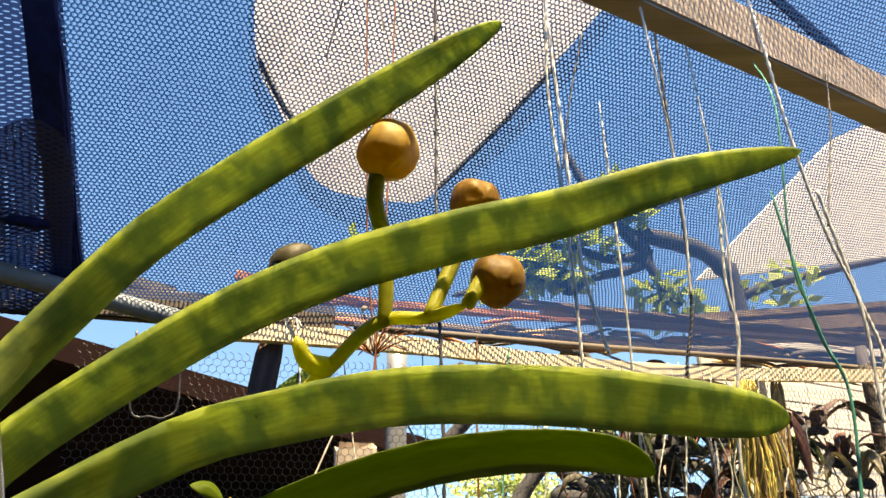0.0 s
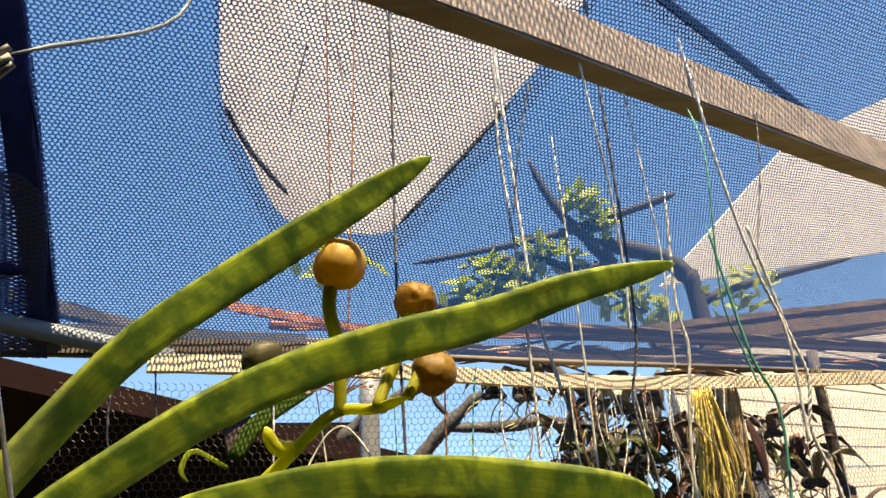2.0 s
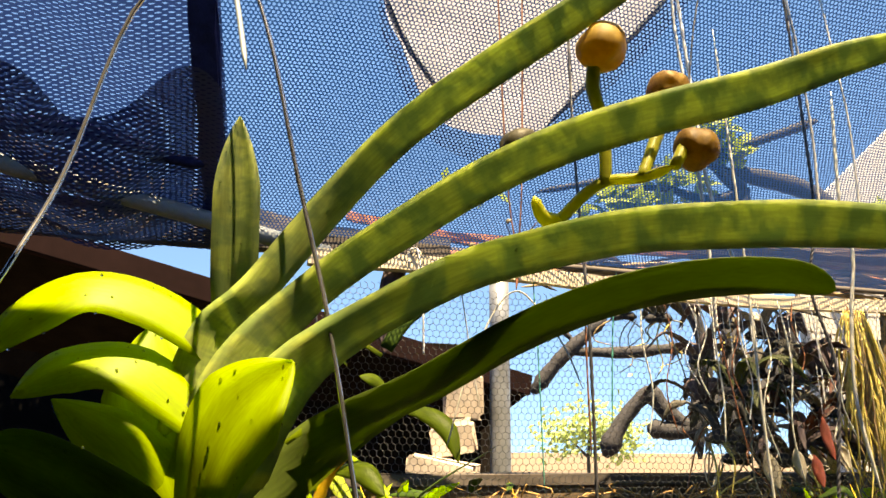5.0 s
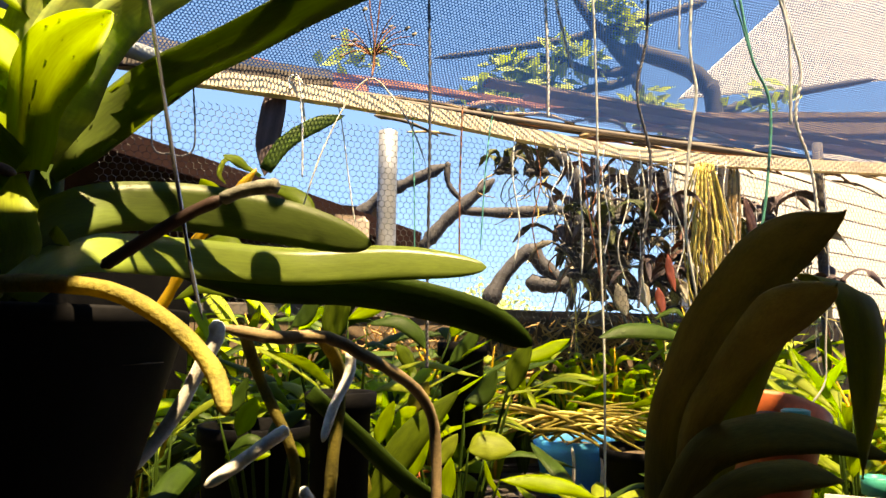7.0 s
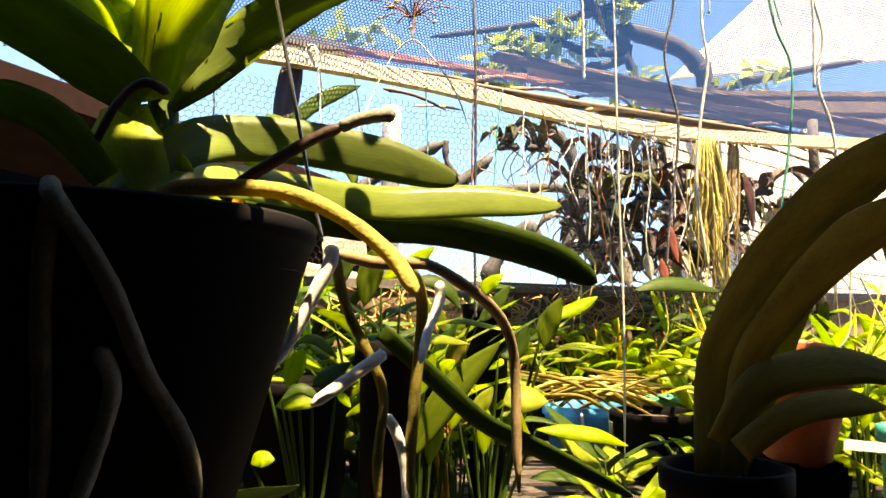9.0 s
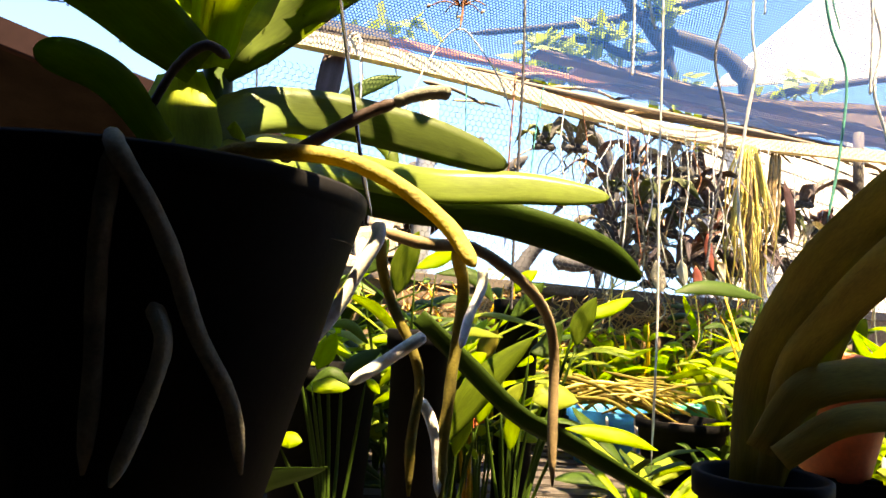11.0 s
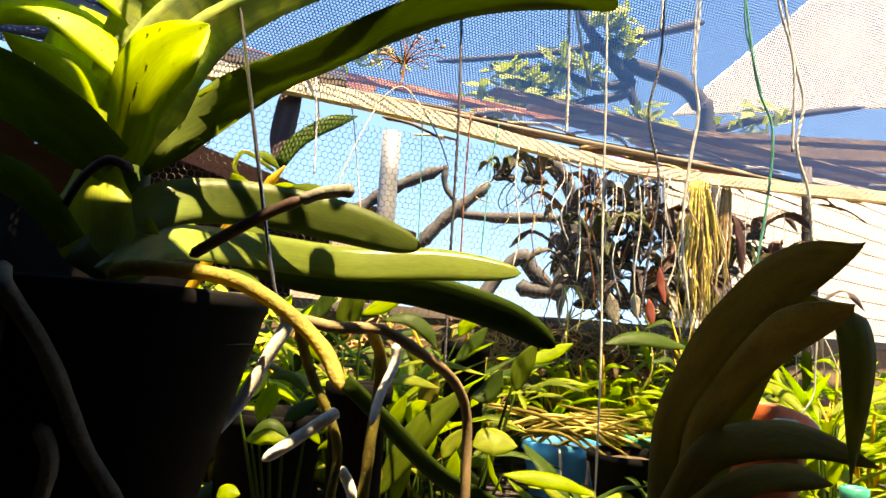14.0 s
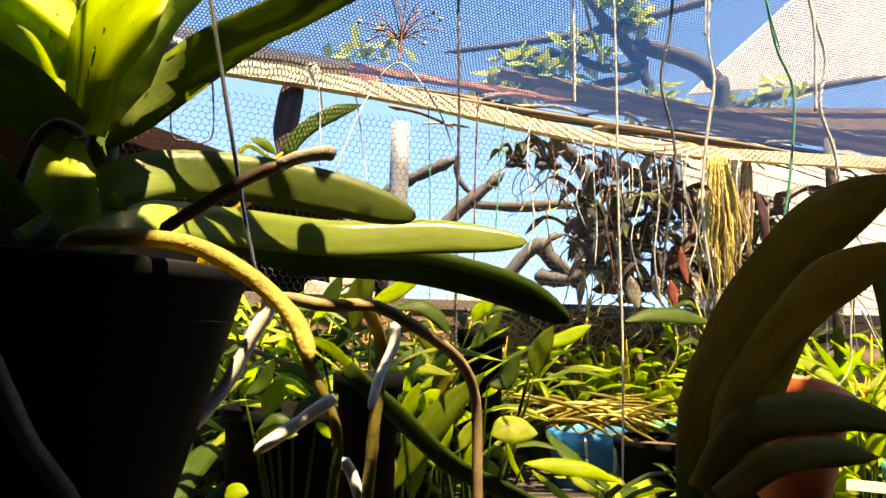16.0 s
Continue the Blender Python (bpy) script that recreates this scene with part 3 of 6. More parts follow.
tagged(link_mesh("eave_board", rail((-0.414, 1.996, 2.067), (1.108, 2.611, 2.084), 0.03, 0.022, 0.003, 20, 0.003), RUST_WIRE, smooth=False), "rusty brown lath behind the pale batten", "lath", kind="structure")
for k in range(58):
    rng = random.Random(3000 + k)
    s0, L = -0.1 + k * 0.042 + rng.uniform(-0.1, 0.1), rng.uniform(0.12, 0.5)
    z0, o = 1.93 + rng.uniform(0, 0.09), 0.12 + rng.uniform(0, 0.26)
    dz = rng.uniform(-0.05, 0.05)
    bm = tube([wall(s0, o, z0), wall(s0 + L * 0.5, o + rng.uniform(-0.03, 0.03), z0 + dz * 0.4 + 0.01), wall(s0 + L, o + 0.02, z0 + dz)], rng.uniform(0.004, 0.013), 0.004, 10, 6, 0.25, seed=k)
    tagged(link_mesh("twig", bm, (DARK_WOOD, RUST_WIRE, BARK, DARK_WOOD, ROOT_TAN, DARK_WOOD)[k % 6]), "dry brown twig caught under the eave", "twig", "eave twigs")

# unseen wall, added to cut the light from the right
tagged(link_mesh("wall_right", rail((2.3, -1.28, 1.07), (2.3, 0.9, 1.07), 0.04, 2.14), DARK_WOOD, smooth=False), "unseen dark wall added to keep side light out", "wall", kind="structure")

# ---------- hanging strap-leaf orchid ----------
POT = Vector((-0.285, 0.30, 1.265))
vanda = thing("strap_leaf_orchid", "large green strap-leaved orchid growing from a hanging black pot", "orchid", at=tuple(POT))
INV = Matrix.Translation(-POT)


def vleaf(pts, width, face=(0.05, -0.85, -0.45), material=None, label="", **kw):
    bm = blade(pts, width, face, **kw)
    bmesh.ops.transform(bm, matrix=INV, verts=bm.verts)
    return part("leaf", bm, material or LEAF, vanda, label)


vleaf([(-0.280, 0.377, 1.374), (-0.289, 0.367, 1.422), (-0.291, 0.361, 1.463), (-0.279, 0.358, 1.499), (-0.253, 0.355, 1.522), (-0.209, 0.360, 1.580), (-0.156, 0.350, 1.630), (-0.094, 0.330, 1.663), (-0.050, 0.320, 1.686), (-0.006, 0.310, 1.709), (0.034, 0.300, 1.729)], 0.0245, base=2.3, n=40, fold=0.1, foot=0.2, flare=0.34, base_face=(0.5, -0.6, 0.75))
vleaf([(-0.276, 0.372, 1.373), (-0.276, 0.362, 1.415), (-0.265, 0.357, 1.460), (-0.243, 0.355, 1.493), (-0.205, 0.355, 1.529), (-0.158, 0.345, 1.557), (-0.103, 0.335, 1.586), (-0.048, 0.325, 1.606), (0.007, 0.318, 1.619), (0.061, 0.310, 1.628), (0.114, 0.305, 1.643), (0.173, 0.300, 1.654)], 0.026, base=2.3, n=40, fold=0.1, foot=0.2, flare=0.34, base_face=(0.5, -0.6, 0.75))
vleaf([(-0.271, 0.364, 1.372), (-0.259, 0.351, 1.408), (-0.237, 0.346, 1.449), (-0.201, 0.344, 1.484), (-0.125, 0.340, 1.524), (-0.071, 0.325, 1.536), (-0.019, 0.310, 1.542), (0.029, 0.300, 1.541), (0.072, 0.285, 1.536), (0.114, 0.278, 1.530), (0.132, 0.272, 1.527)], 0.0265, base=2.3, n=40, fold=0.1, foot=0.2, flare=0.34, base_face=(0.5, -0.6, 0.75))
# this strap takes the shaded copy of the green
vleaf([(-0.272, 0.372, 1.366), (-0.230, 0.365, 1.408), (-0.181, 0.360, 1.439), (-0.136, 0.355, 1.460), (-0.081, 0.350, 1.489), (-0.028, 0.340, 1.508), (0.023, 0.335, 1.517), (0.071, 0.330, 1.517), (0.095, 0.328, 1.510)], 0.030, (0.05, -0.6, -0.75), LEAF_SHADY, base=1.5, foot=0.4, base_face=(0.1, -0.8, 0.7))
vleaf([(-0.282, 0.400, 1.495), (-0.281, 0.385, 1.543), (-0.280, 0.375, 1.597), (-0.281, 0.370, 1.656)], 0.032, (0.35, -0.9, 0), LEAF, fold=-0.8, base=0.9, sharp=1.2)
# crown leaves that catch the sun get the brighter lit green
vleaf([(-0.281, 0.370, 1.488), (-0.319, 0.350, 1.513), (-0.354, 0.330, 1.520), (-0.381, 0.315, 1.500), (-0.397, 0.300, 1.471)], 0.040, (0.2, -0.75, 0.6), LEAF_LIT_LIME, fold=0.1, sharp=1.2)
vleaf([(-0.277, 0.360, 1.436), (-0.322, 0.340, 1.471), (-0.356, 0.325, 1.470), (-0.379, 0.310, 1.451)], 0.040, (0.2, -0.75, 0.6), LEAF_LIT_LIME, fold=0.1, sharp=1.2)
vleaf([(-0.280, 0.360, 1.366), (-0.297, 0.355, 1.410), (-0.318, 0.368, 1.455), (-0.342, 0.392, 1.506)], 0.070, (0.35, -0.9, 0.1), LEAF_LIT_LIME, fold=-0.15, base=0.45, flare=0.7, sharp=1.2, wave=0.02, n=30)
vleaf([(-0.274, 0.352, 1.366), (-0.266, 0.340, 1.405), (-0.248, 0.335, 1.442), (-0.219, 0.338, 1.474)], 0.072, (-0.1, -0.9, 0.3), LEAF_LIT_LIME, fold=-0.15, base=0.4, flare=0.7, sharp=1.2, wave=0.02, n=30)
vleaf([(-0.288, 0.372, 1.372), (-0.300, 0.352, 1.401), (-0.320, 0.330, 1.427), (-0.363, 0.325, 1.451)], 0.040, (0.3, -0.75, 0.4), LEAF_LIT_LIME, fold=0.15, base=1.1, sharp=1.2)
vleaf([(-0.117, 0.600, 1.194), (-0.068, 0.600, 1.151), (-0.007, 0.600, 1.098), (0.052, 0.600, 1.070), (0.151, 0.600, 1.021)], 0.022, (0.0, -1, -0.45), LEAF_SHADE_DEEP, fold=0.1, base=0.9)

vleaf([(-0.276, 0.335, 1.359), (-0.310, 0.325, 1.384), (-0.341, 0.310, 1.403), (-0.385, 0.300, 1.423)], 0.046, (0.2, -0.8, -0.3), LEAF_FULL, fold=0.1, base=0.7)
bm = tube([(-0.280, 0.385, 1.419), (-0.279, 0.382, 1.358), (-0.280, 0.372, 1.322), (-0.278, 0.360, 1.270)], 0.010, 0.017, 12, 10, 0.08)
bmesh.ops.transform(bm, matrix=INV, verts=bm.verts)
part("stem", bm, LEAF_SHADE_DEEP, vanda, "short dark green stem")

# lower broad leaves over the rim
# the first rim leaf also takes the shaded green
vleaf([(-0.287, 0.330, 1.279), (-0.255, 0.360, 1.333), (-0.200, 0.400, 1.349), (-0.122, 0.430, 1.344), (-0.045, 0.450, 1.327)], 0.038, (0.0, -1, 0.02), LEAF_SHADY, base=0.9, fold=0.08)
vleaf([(-0.263, 0.32, 1.276), (-0.238, 0.355, 1.307), (-0.186, 0.42, 1.312), (-0.112, 0.472, 1.311), (-0.027, 0.49, 1.317), (0.055, 0.495, 1.314)], 0.035, (0.0, -1, 0.3), LEAF_LONG, base=0.9, fold=0.06)
vleaf([(-0.215, 0.46, 1.318), (-0.157, 0.505, 1.299), (-0.068, 0.525, 1.296), (-0.005, 0.535, 1.286), (0.056, 0.545, 1.269), (0.104, 0.555, 1.244)], 0.036, (0.0, -1, -0.3), LEAF_SHADE_DEEP, base=0.9, fold=0.08)
vleaf([(-0.300, 0.360, 1.362), (-0.296, 0.350, 1.334), (-0.288, 0.342, 1.310), (-0.282, 0.335, 1.286)], 0.056, (0.0, -1, 0.1), LEAF_MID, fold=0.12, base=0.6, wave=0.03)
vleaf([(-0.262, 0.365, 1.285), (-0.256, 0.355, 1.303), (-0.253, 0.350, 1.325)], 0.02, (0.0, -1, 0.1), LEAF_MID, fold=0.3, sharp=1.2)
vleaf([(-0.293, 0.320, 1.298), (-0.315, 0.300, 1.329), (-0.337, 0.290, 1.341), (-0.361, 0.280, 1.344)], 0.026, (0.1, -0.9, -0.2), LEAF_FULL)

# flower stalk with buds
def vpart(name, bm, m, label="", parent=None):
    bmesh.ops.transform(bm, matrix=INV, verts=bm.verts)
    return part(name, bm, m, parent or vanda, label)


stalk = vpart("flower_stalk", tube([(-0.089, 0.370, 1.536), (-0.057, 0.360, 1.564), (-0.038, 0.345, 1.579), (-0.024, 0.340, 1.585), (-0.005, 0.335, 1.584), (0.014, 0.330, 1.589)], 0.0042, 0.003, 20, 9), STALK, "bent yellow-green flower stalk")
for pts in ([(-0.027, 0.340, 1.582), (-0.026, 0.338, 1.597), (-0.027, 0.335, 1.623), (-0.032, 0.332, 1.646), (-0.029, 0.330, 1.668)], [(0.014, 0.330, 1.589), (0.021, 0.335, 1.602), (0.026, 0.340, 1.612)], [(-0.005, 0.335, 1.584), (0.007, 0.345, 1.614), (0.019, 0.355, 1.645)]):
    vpart("flower_stem", tube(pts, 0.0036, 0.0046, 12, 8, blunt=True), STALK, "", stalk)
vpart("bract", tube([(-0.054, 0.362, 1.564), (-0.066, 0.352, 1.567), (-0.071, 0.345, 1.578)], 0.0065, 0.003, 8, 9), STALK, "pale yellow bract", stalk)


def bud(at, size, spin, tilt):
    """A closed flower bud of overlapping petals."""
    bm = lathe([(0, -0.5), (0.22, -0.47), (0.40, -0.34), (0.50, -0.12), (0.52, 0.1), (0.46, 0.3), (0.32, 0.44), (0.14, 0.5), (0, 0.52)], 30)
    for v in bm.verts:
        a = math.atan2(v.co.y, v.co.x)
        v.co *= 0.96 + 0.11 * abs(math.cos(1.5 * a + 0.8 * v.co.z)) + 0.03 * math.cos(5 * a + 1)
        v.co.z += 0.08 * v.co.x
    bmesh.ops.transform(bm, matrix=Matrix.Translation(at) @ pose(0, 0, 0, tilt, spin, spin * 2).to_3x3().to_4x4() @ Matrix.Scale(size, 4), verts=bm.verts)
    return bm


# two of the orange buds take the colour with shade painted in
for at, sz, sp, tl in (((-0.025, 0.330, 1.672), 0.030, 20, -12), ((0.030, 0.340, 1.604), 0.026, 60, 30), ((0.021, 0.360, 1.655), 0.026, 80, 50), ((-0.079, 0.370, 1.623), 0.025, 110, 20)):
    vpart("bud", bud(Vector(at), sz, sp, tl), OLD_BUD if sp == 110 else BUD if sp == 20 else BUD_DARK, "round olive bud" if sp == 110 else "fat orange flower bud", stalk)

# ---------- water drops on the crown ----------
WATER = bpy.data.materials.new("water")
WATER.use_nodes = True
wb = WATER.node_tree.nodes["Principled BSDF"]
wb.inputs["Roughness"].default_value, wb.inputs["Transmission Weight"].default_value, wb.inputs["IOR"].default_value = 0.02, 1.0, 1.33

rng = random.Random(31)
bpy.context.view_layer.update()
vs, fs = [], []
ico = bmesh.new()
bmesh.ops.create_icosphere(ico, subdivisions=1, radius=1)
iv, it = [v.co.copy() for v in ico.verts], [[v.index for v in f.verts] for f in ico.faces]
ico.free()
for leaf in [o for o in vanda.children if o.name.startswith("leaf")][:12]:
    me = leaf.data
    for _ in range(26):
        p = me.polygons[rng.randrange(len(me.polygons))]
        if p.center.x > 0.22:
            continue
        n0, r = len(vs), rng.uniform(0.0005, 0.0012)
        vs += [p.center + p.normal * r * 0.5 + v * r for v in iv]
        fs += [[n0 + k for k in t] for t in it]
me = bpy.data.meshes.new("dew")
me.from_pydata(vs, [], fs)
me.materials.append(WATER)
drops = new("dew", me)
drops.parent = vanda
tagged(drops, "clear water drops on the leaves", kind="stuff")

# ---------- black pot and its hangers ----------
pot = thing("hanging_pot", "black plastic pot hanging on wires, roots over its rim", "pot", at=tuple(POT))
part("body", lathe([(0, -0.215), (0.074, -0.215), (0.078, -0.21), (0.1325, -0.012), (0.1335, -0.010), (0.135, -0.008), (0.1355, 0.0), (0.134, 0.002), (0.130, 0.0), (0.123, -0.03), (0.075, -0.20), (0, -0.2)], 56), BLACK_PLASTIC, pot)
part("potting_bark", lathe([(0.1245, -0.03), (0.10, -0.018), (0.06, -0.01), (0, -0.006)], 40, 0.05), BARK, pot, "chunky brown potting bark")


def pot_root(pts, r, m, r_end=None, label="", seed=0):
    bm = tube(pts, r, r_end or r * 0.7, 22, 9, 0.06, seed=seed)
    bmesh.ops.transform(bm, matrix=INV, verts=bm.verts)
    return part("root", bm, m, vanda, label)


pot_root([(-0.245, 0.275, 1.272), (-0.220, 0.235, 1.277), (-0.185, 0.227, 1.277), (-0.154, 0.219, 1.273), (-0.129, 0.211, 1.262), (-0.110, 0.204, 1.249), (-0.096, 0.196, 1.236), (-0.089, 0.188, 1.225), (-0.085, 0.180, 1.218)], 0.0050, ROOT_YELLOW, 0.0040, "thick yellow aerial root arching over the rim")
pot_root([(-0.148, 0.372, 1.262), (-0.146, 0.370, 1.250), (-0.156, 0.368, 1.229), (-0.173, 0.368, 1.194), (-0.190, 0.360, 1.169), (-0.210, 0.345, 1.149), (-0.218, 0.335, 1.138)], 0.0058, ROOT_WHITE, 0.0042, "grey-white aerial root", 1)
pot_root([(-0.108, 0.447, 1.178), (-0.121, 0.440, 1.169), (-0.143, 0.435, 1.153), (-0.166, 0.425, 1.137)], 0.0056, ROOT_WHITE, 0.0052, "grey-white aerial root", 2)
pot_root([(-0.150, 0.385, 1.258), (-0.112, 0.400, 1.250), (-0.075, 0.410, 1.251), (-0.045, 0.420, 1.236), (-0.024, 0.440, 1.223), (-0.006, 0.470, 1.207), (0.006, 0.490, 1.186), (0.011, 0.500, 1.158), (0.012, 0.500, 1.10), (0.014, 0.500, 1.05)], 0.0052, ROOT_TAN, 0.0046, "brown aerial root", 3)
pot_root([(-0.061, 0.460, 1.240), (-0.062, 0.460, 1.220), (-0.072, 0.445, 1.195), (-0.078, 0.430, 1.170)], 0.0050, ROOT_WHITE, 0.0036, "", 4)
pot_root([(-0.150, 0.450, 1.262), (-0.151, 0.485, 1.240), (-0.143, 0.500, 1.211), (-0.131, 0.500, 1.187), (-0.118, 0.500, 1.162), (-0.110, 0.500, 1.131), (-0.115, 0.500, 1.084), (-0.114, 0.500, 1.034)], 0.0050, ROOT_YELLOW, 0.0046, "", 5)
pot_root([(-0.109, 0.520, 1.117), (-0.099, 0.520, 1.102), (-0.091, 0.520, 1.076), (-0.086, 0.520, 1.029)], 0.0055, ROOT_WHITE, 0.005, "", 6)
pot_root([(-0.088, 0.455, 1.254), (-0.076, 0.500, 1.226), (-0.077, 0.520, 1.184), (-0.081, 0.520, 1.145), (-0.083, 0.520, 1.113), (-0.086, 0.520, 1.076), (-0.085, 0.520, 1.024)], 0.0060, ROOT_YELLOW, 0.0056, "", 7)
pot_root([(-0.216, 0.340, 1.296), (-0.194, 0.342, 1.312), (-0.161, 0.342, 1.333), (-0.136, 0.342, 1.345)], 0.0045, SPIKE, 0.0045, "dark brown root reaching upward", 8)
pot_root([(-0.140, 0.342, 1.343), (-0.126, 0.341, 1.349), (-0.112, 0.340, 1.352), (-0.099, 0.340, 1.353)], 0.0046, ROOT_GREY, 0.0055, "pale grey growing tip of the root", 13)
pot_root([(-0.254, 0.175, 1.264), (-0.253, 0.167, 1.247), (-0.257, 0.173, 1.218), (-0.259, 0.180, 1.191), (-0.261, 0.189, 1.158), (-0.266, 0.201, 1.108)], 0.0052, ROOT_SHADED, 0.0045, "root clinging to the pot, shade in its dull colour", 9)
pot_root([(-0.262, 0.185, 1.272), (-0.250, 0.164, 1.261), (-0.245, 0.167, 1.252), (-0.235, 0.177, 1.233), (-0.226, 0.187, 1.209), (-0.218, 0.202, 1.178), (-0.205, 0.226, 1.142), (-0.202, 0.248, 1.102)], 0.0050, ROOT_SHADED, 0.0045, "root clinging to the pot, shade in its dull colour", 10)
pot_root([(-0.236, 0.188, 1.192), (-0.231, 0.194, 1.172), (-0.240, 0.200, 1.140), (-0.254, 0.205, 1.102)], 0.0046, ROOT_GREY, 0.0042, "grey root clinging to the pot", 11)
pot_root([(-0.236, 0.270, 1.343), (-0.248, 0.260, 1.346), (-0.271, 0.280, 1.339), (-0.294, 0.310, 1.327), (-0.316, 0.335, 1.308)], 0.0034, SPIKE, 0.0026, "dark brown curled old flower spike", 12)


def wire(pts, r, m, label, name="hanging_wire", sides=6, n=20, group="hanging wires"):
    """A hanging wire or string: metal ones are two strands twisted together."""
    seed = len(bpy.data.objects)
    if m not in (STEEL, DARK_WIRE):
        return tagged(link_mesh(name, tube(pts, r, r, n, sides, 0.12, seed=seed), m), label, "wire", group)
    c, bm = spline(pts, 60), bmesh.new()
    length = sum((b - a).length for a, b in zip(c, c[1:]))
    steps = max(24, int(length / 0.0035))
    c = spline(pts, steps)
    for turn in (0.0, math.pi):
        strand = []
        for k, q in enumerate(c):
            d = (c[min(k + 1, steps)] - c[max(k - 1, 0)]).normalized()
            a = d.orthogonal().normalized()
            w = turn + k * 0.0035 / 0.03 * 2 * math.pi
            strand.append(q + (a * math.cos(w) + d.cross(a) * math.sin(w)) * r * 0.38)
        tube(strand, r * 0.72, r * 0.72, steps, 5, 0.1, bm, seed, True)
    return tagged(link_mesh(name, bm, m), label, "wire", group)


wire([(-0.283, 0.334, 1.79), (-0.251, 0.338, 1.70), (-0.226, 0.341, 1.60), (-0.200, 0.343, 1.50), (-0.180, 0.346, 1.40), (-0.160, 0.349, 1.30), (-0.150, 0.350, 1.262)], 0.0016, HANGER, "steel wire carrying the black pot", "pot_hanger", 8, 40)
wire([(-0.29, 0.334, 1.79), (-0.351, 0.335, 1.728), (-0.381, 0.330, 1.603), (-0.391, 0.310, 1.538), (-0.398, 0.290, 1.487), (-0.401, 0.280, 1.454)], 0.0016, HANGER, "bright steel wire carrying the black pot", "pot_hanger", 8, 24)
wire([(0.001, 0.850, 2.558), (0.000, 0.850, 2.250), (-0.001, 0.850, 2.001), (-0.002, 0.830, 1.812), (0.003, 0.800, 1.566), (0.002, 0.800, 1.321), (0.003, 0.800, 1.211)], 0.0022, DARK_WIRE, "dark twisted wire hanging from the net", n=40)
wire([(0.182, 0.900, 2.540), (0.182, 0.900, 2.352), (0.173, 0.900, 2.270), (0.163, 0.900, 2.076), (0.171, 0.900, 1.938), (0.178, 0.900, 1.811), (0.182, 0.900, 1.666), (0.182, 0.900, 1.582)], 0.0024, STEEL, "grey wire hanging from the net", n=40)
wire([(0.226, 0.920, 2.179), (0.198, 0.920, 2.059), (0.180, 0.920, 1.947)], 0.0014, DARK_WIRE, "thin dark wire hanging from the net")
wire([(0.270, 0.820, 2.379), (0.272, 0.820, 2.279), (0.282, 0.820, 2.214), (0.284, 0.820, 2.180), (0.296, 0.820, 2.040), (0.307, 0.830, 1.951), (0.314, 0.840, 1.827), (0.310, 0.840, 1.737)], 0.0019, STEEL, "bright steel wire hanging from the beam", n=30)
wire([(0.370, 0.900, 2.167), (0.376, 0.900, 2.132), (0.386, 0.900, 1.980), (0.392, 0.900, 1.866), (0.385, 0.900, 1.693)], 0.0015, STEEL, "bright steel wire hanging from the beam", n=30)
wire([(0.497, 0.930, 2.267), (0.504, 0.930, 2.193), (0.508, 0.930, 2.162), (0.518, 0.930, 2.042), (0.533, 0.930, 1.921), (0.549, 0.930, 1.834), (0.572, 0.930, 1.736), (0.569, 0.930, 1.587)], 0.0026, STEEL, "kinked bright steel wire hanging from the beam", n=40)
wire([(0.654, 1.020, 2.169), (0.628, 1.000, 2.051), (0.562, 0.950, 1.867)], 0.0015, DARK_WIRE, "thin dark wire hanging from the net")
wire([(0.50, 0.96, 2.16), (0.465, 0.850, 2.004), (0.448, 0.850, 1.790), (0.467, 0.860, 1.712), (0.481, 0.860, 1.655)], 0.0014, GREEN_STRING, "green string hanging from the net", n=30)
wire([(-0.143, 0.930, 2.277), (-0.166, 0.930, 2.165), (-0.168, 0.930, 2.139)], 0.0014, DARK_WIRE, "thin dark wire with a knotted end")
wire([(-0.093, 0.930, 2.277), (-0.081, 0.930, 2.195)], 0.0014, DARK_WIRE, "thin dark wire hanging from the net")
wire([(-0.181, 0.870, 1.423), (-0.155, 0.880, 1.517), (-0.118, 0.900, 1.608), (-0.086, 0.900, 1.638), (-0.056, 0.900, 1.613), (-0.022, 0.880, 1.554), (-0.002, 0.870, 1.499)], 0.0013, PALE_STRING, "pale bent wire hanger for a small plant", "wire_hanger", n=40)
for e in ((-0.11, 0.91, 2.415), (-0.06, 0.93, 2.41)):
    wire([(-0.086, 0.900, 1.638), (-0.083, 0.910, 1.689), ((e[0] - 0.085) / 2, 0.91, 1.85), e], 0.0012, RUST_WIRE, "thin rusty wire hanging from the net")
wire([(-0.345, 1.647, 1.873), (-0.345, 1.636, 1.904), (-0.336, 1.629, 1.908), (-0.327, 1.632, 1.893), (-0.323, 1.634, 1.840), (-0.315, 1.637, 1.788)], 0.0035, PALE_STRING, "white plastic hook over the batten", "plastic_hook", 8, 30)

# the hub that gathers the pot's hangers
hook = thing("pot_hook", "grey plastic hub and clips gathering the pot hangers", "hook", at=(-0.278, 0.335, 1.790))
HK = Matrix.Translation(-hook.location)


def kpart(name, bm, m, label=""):
    bmesh.ops.transform(bm, matrix=HK, verts=bm.verts)
    return part(name, bm, m, hook, label)


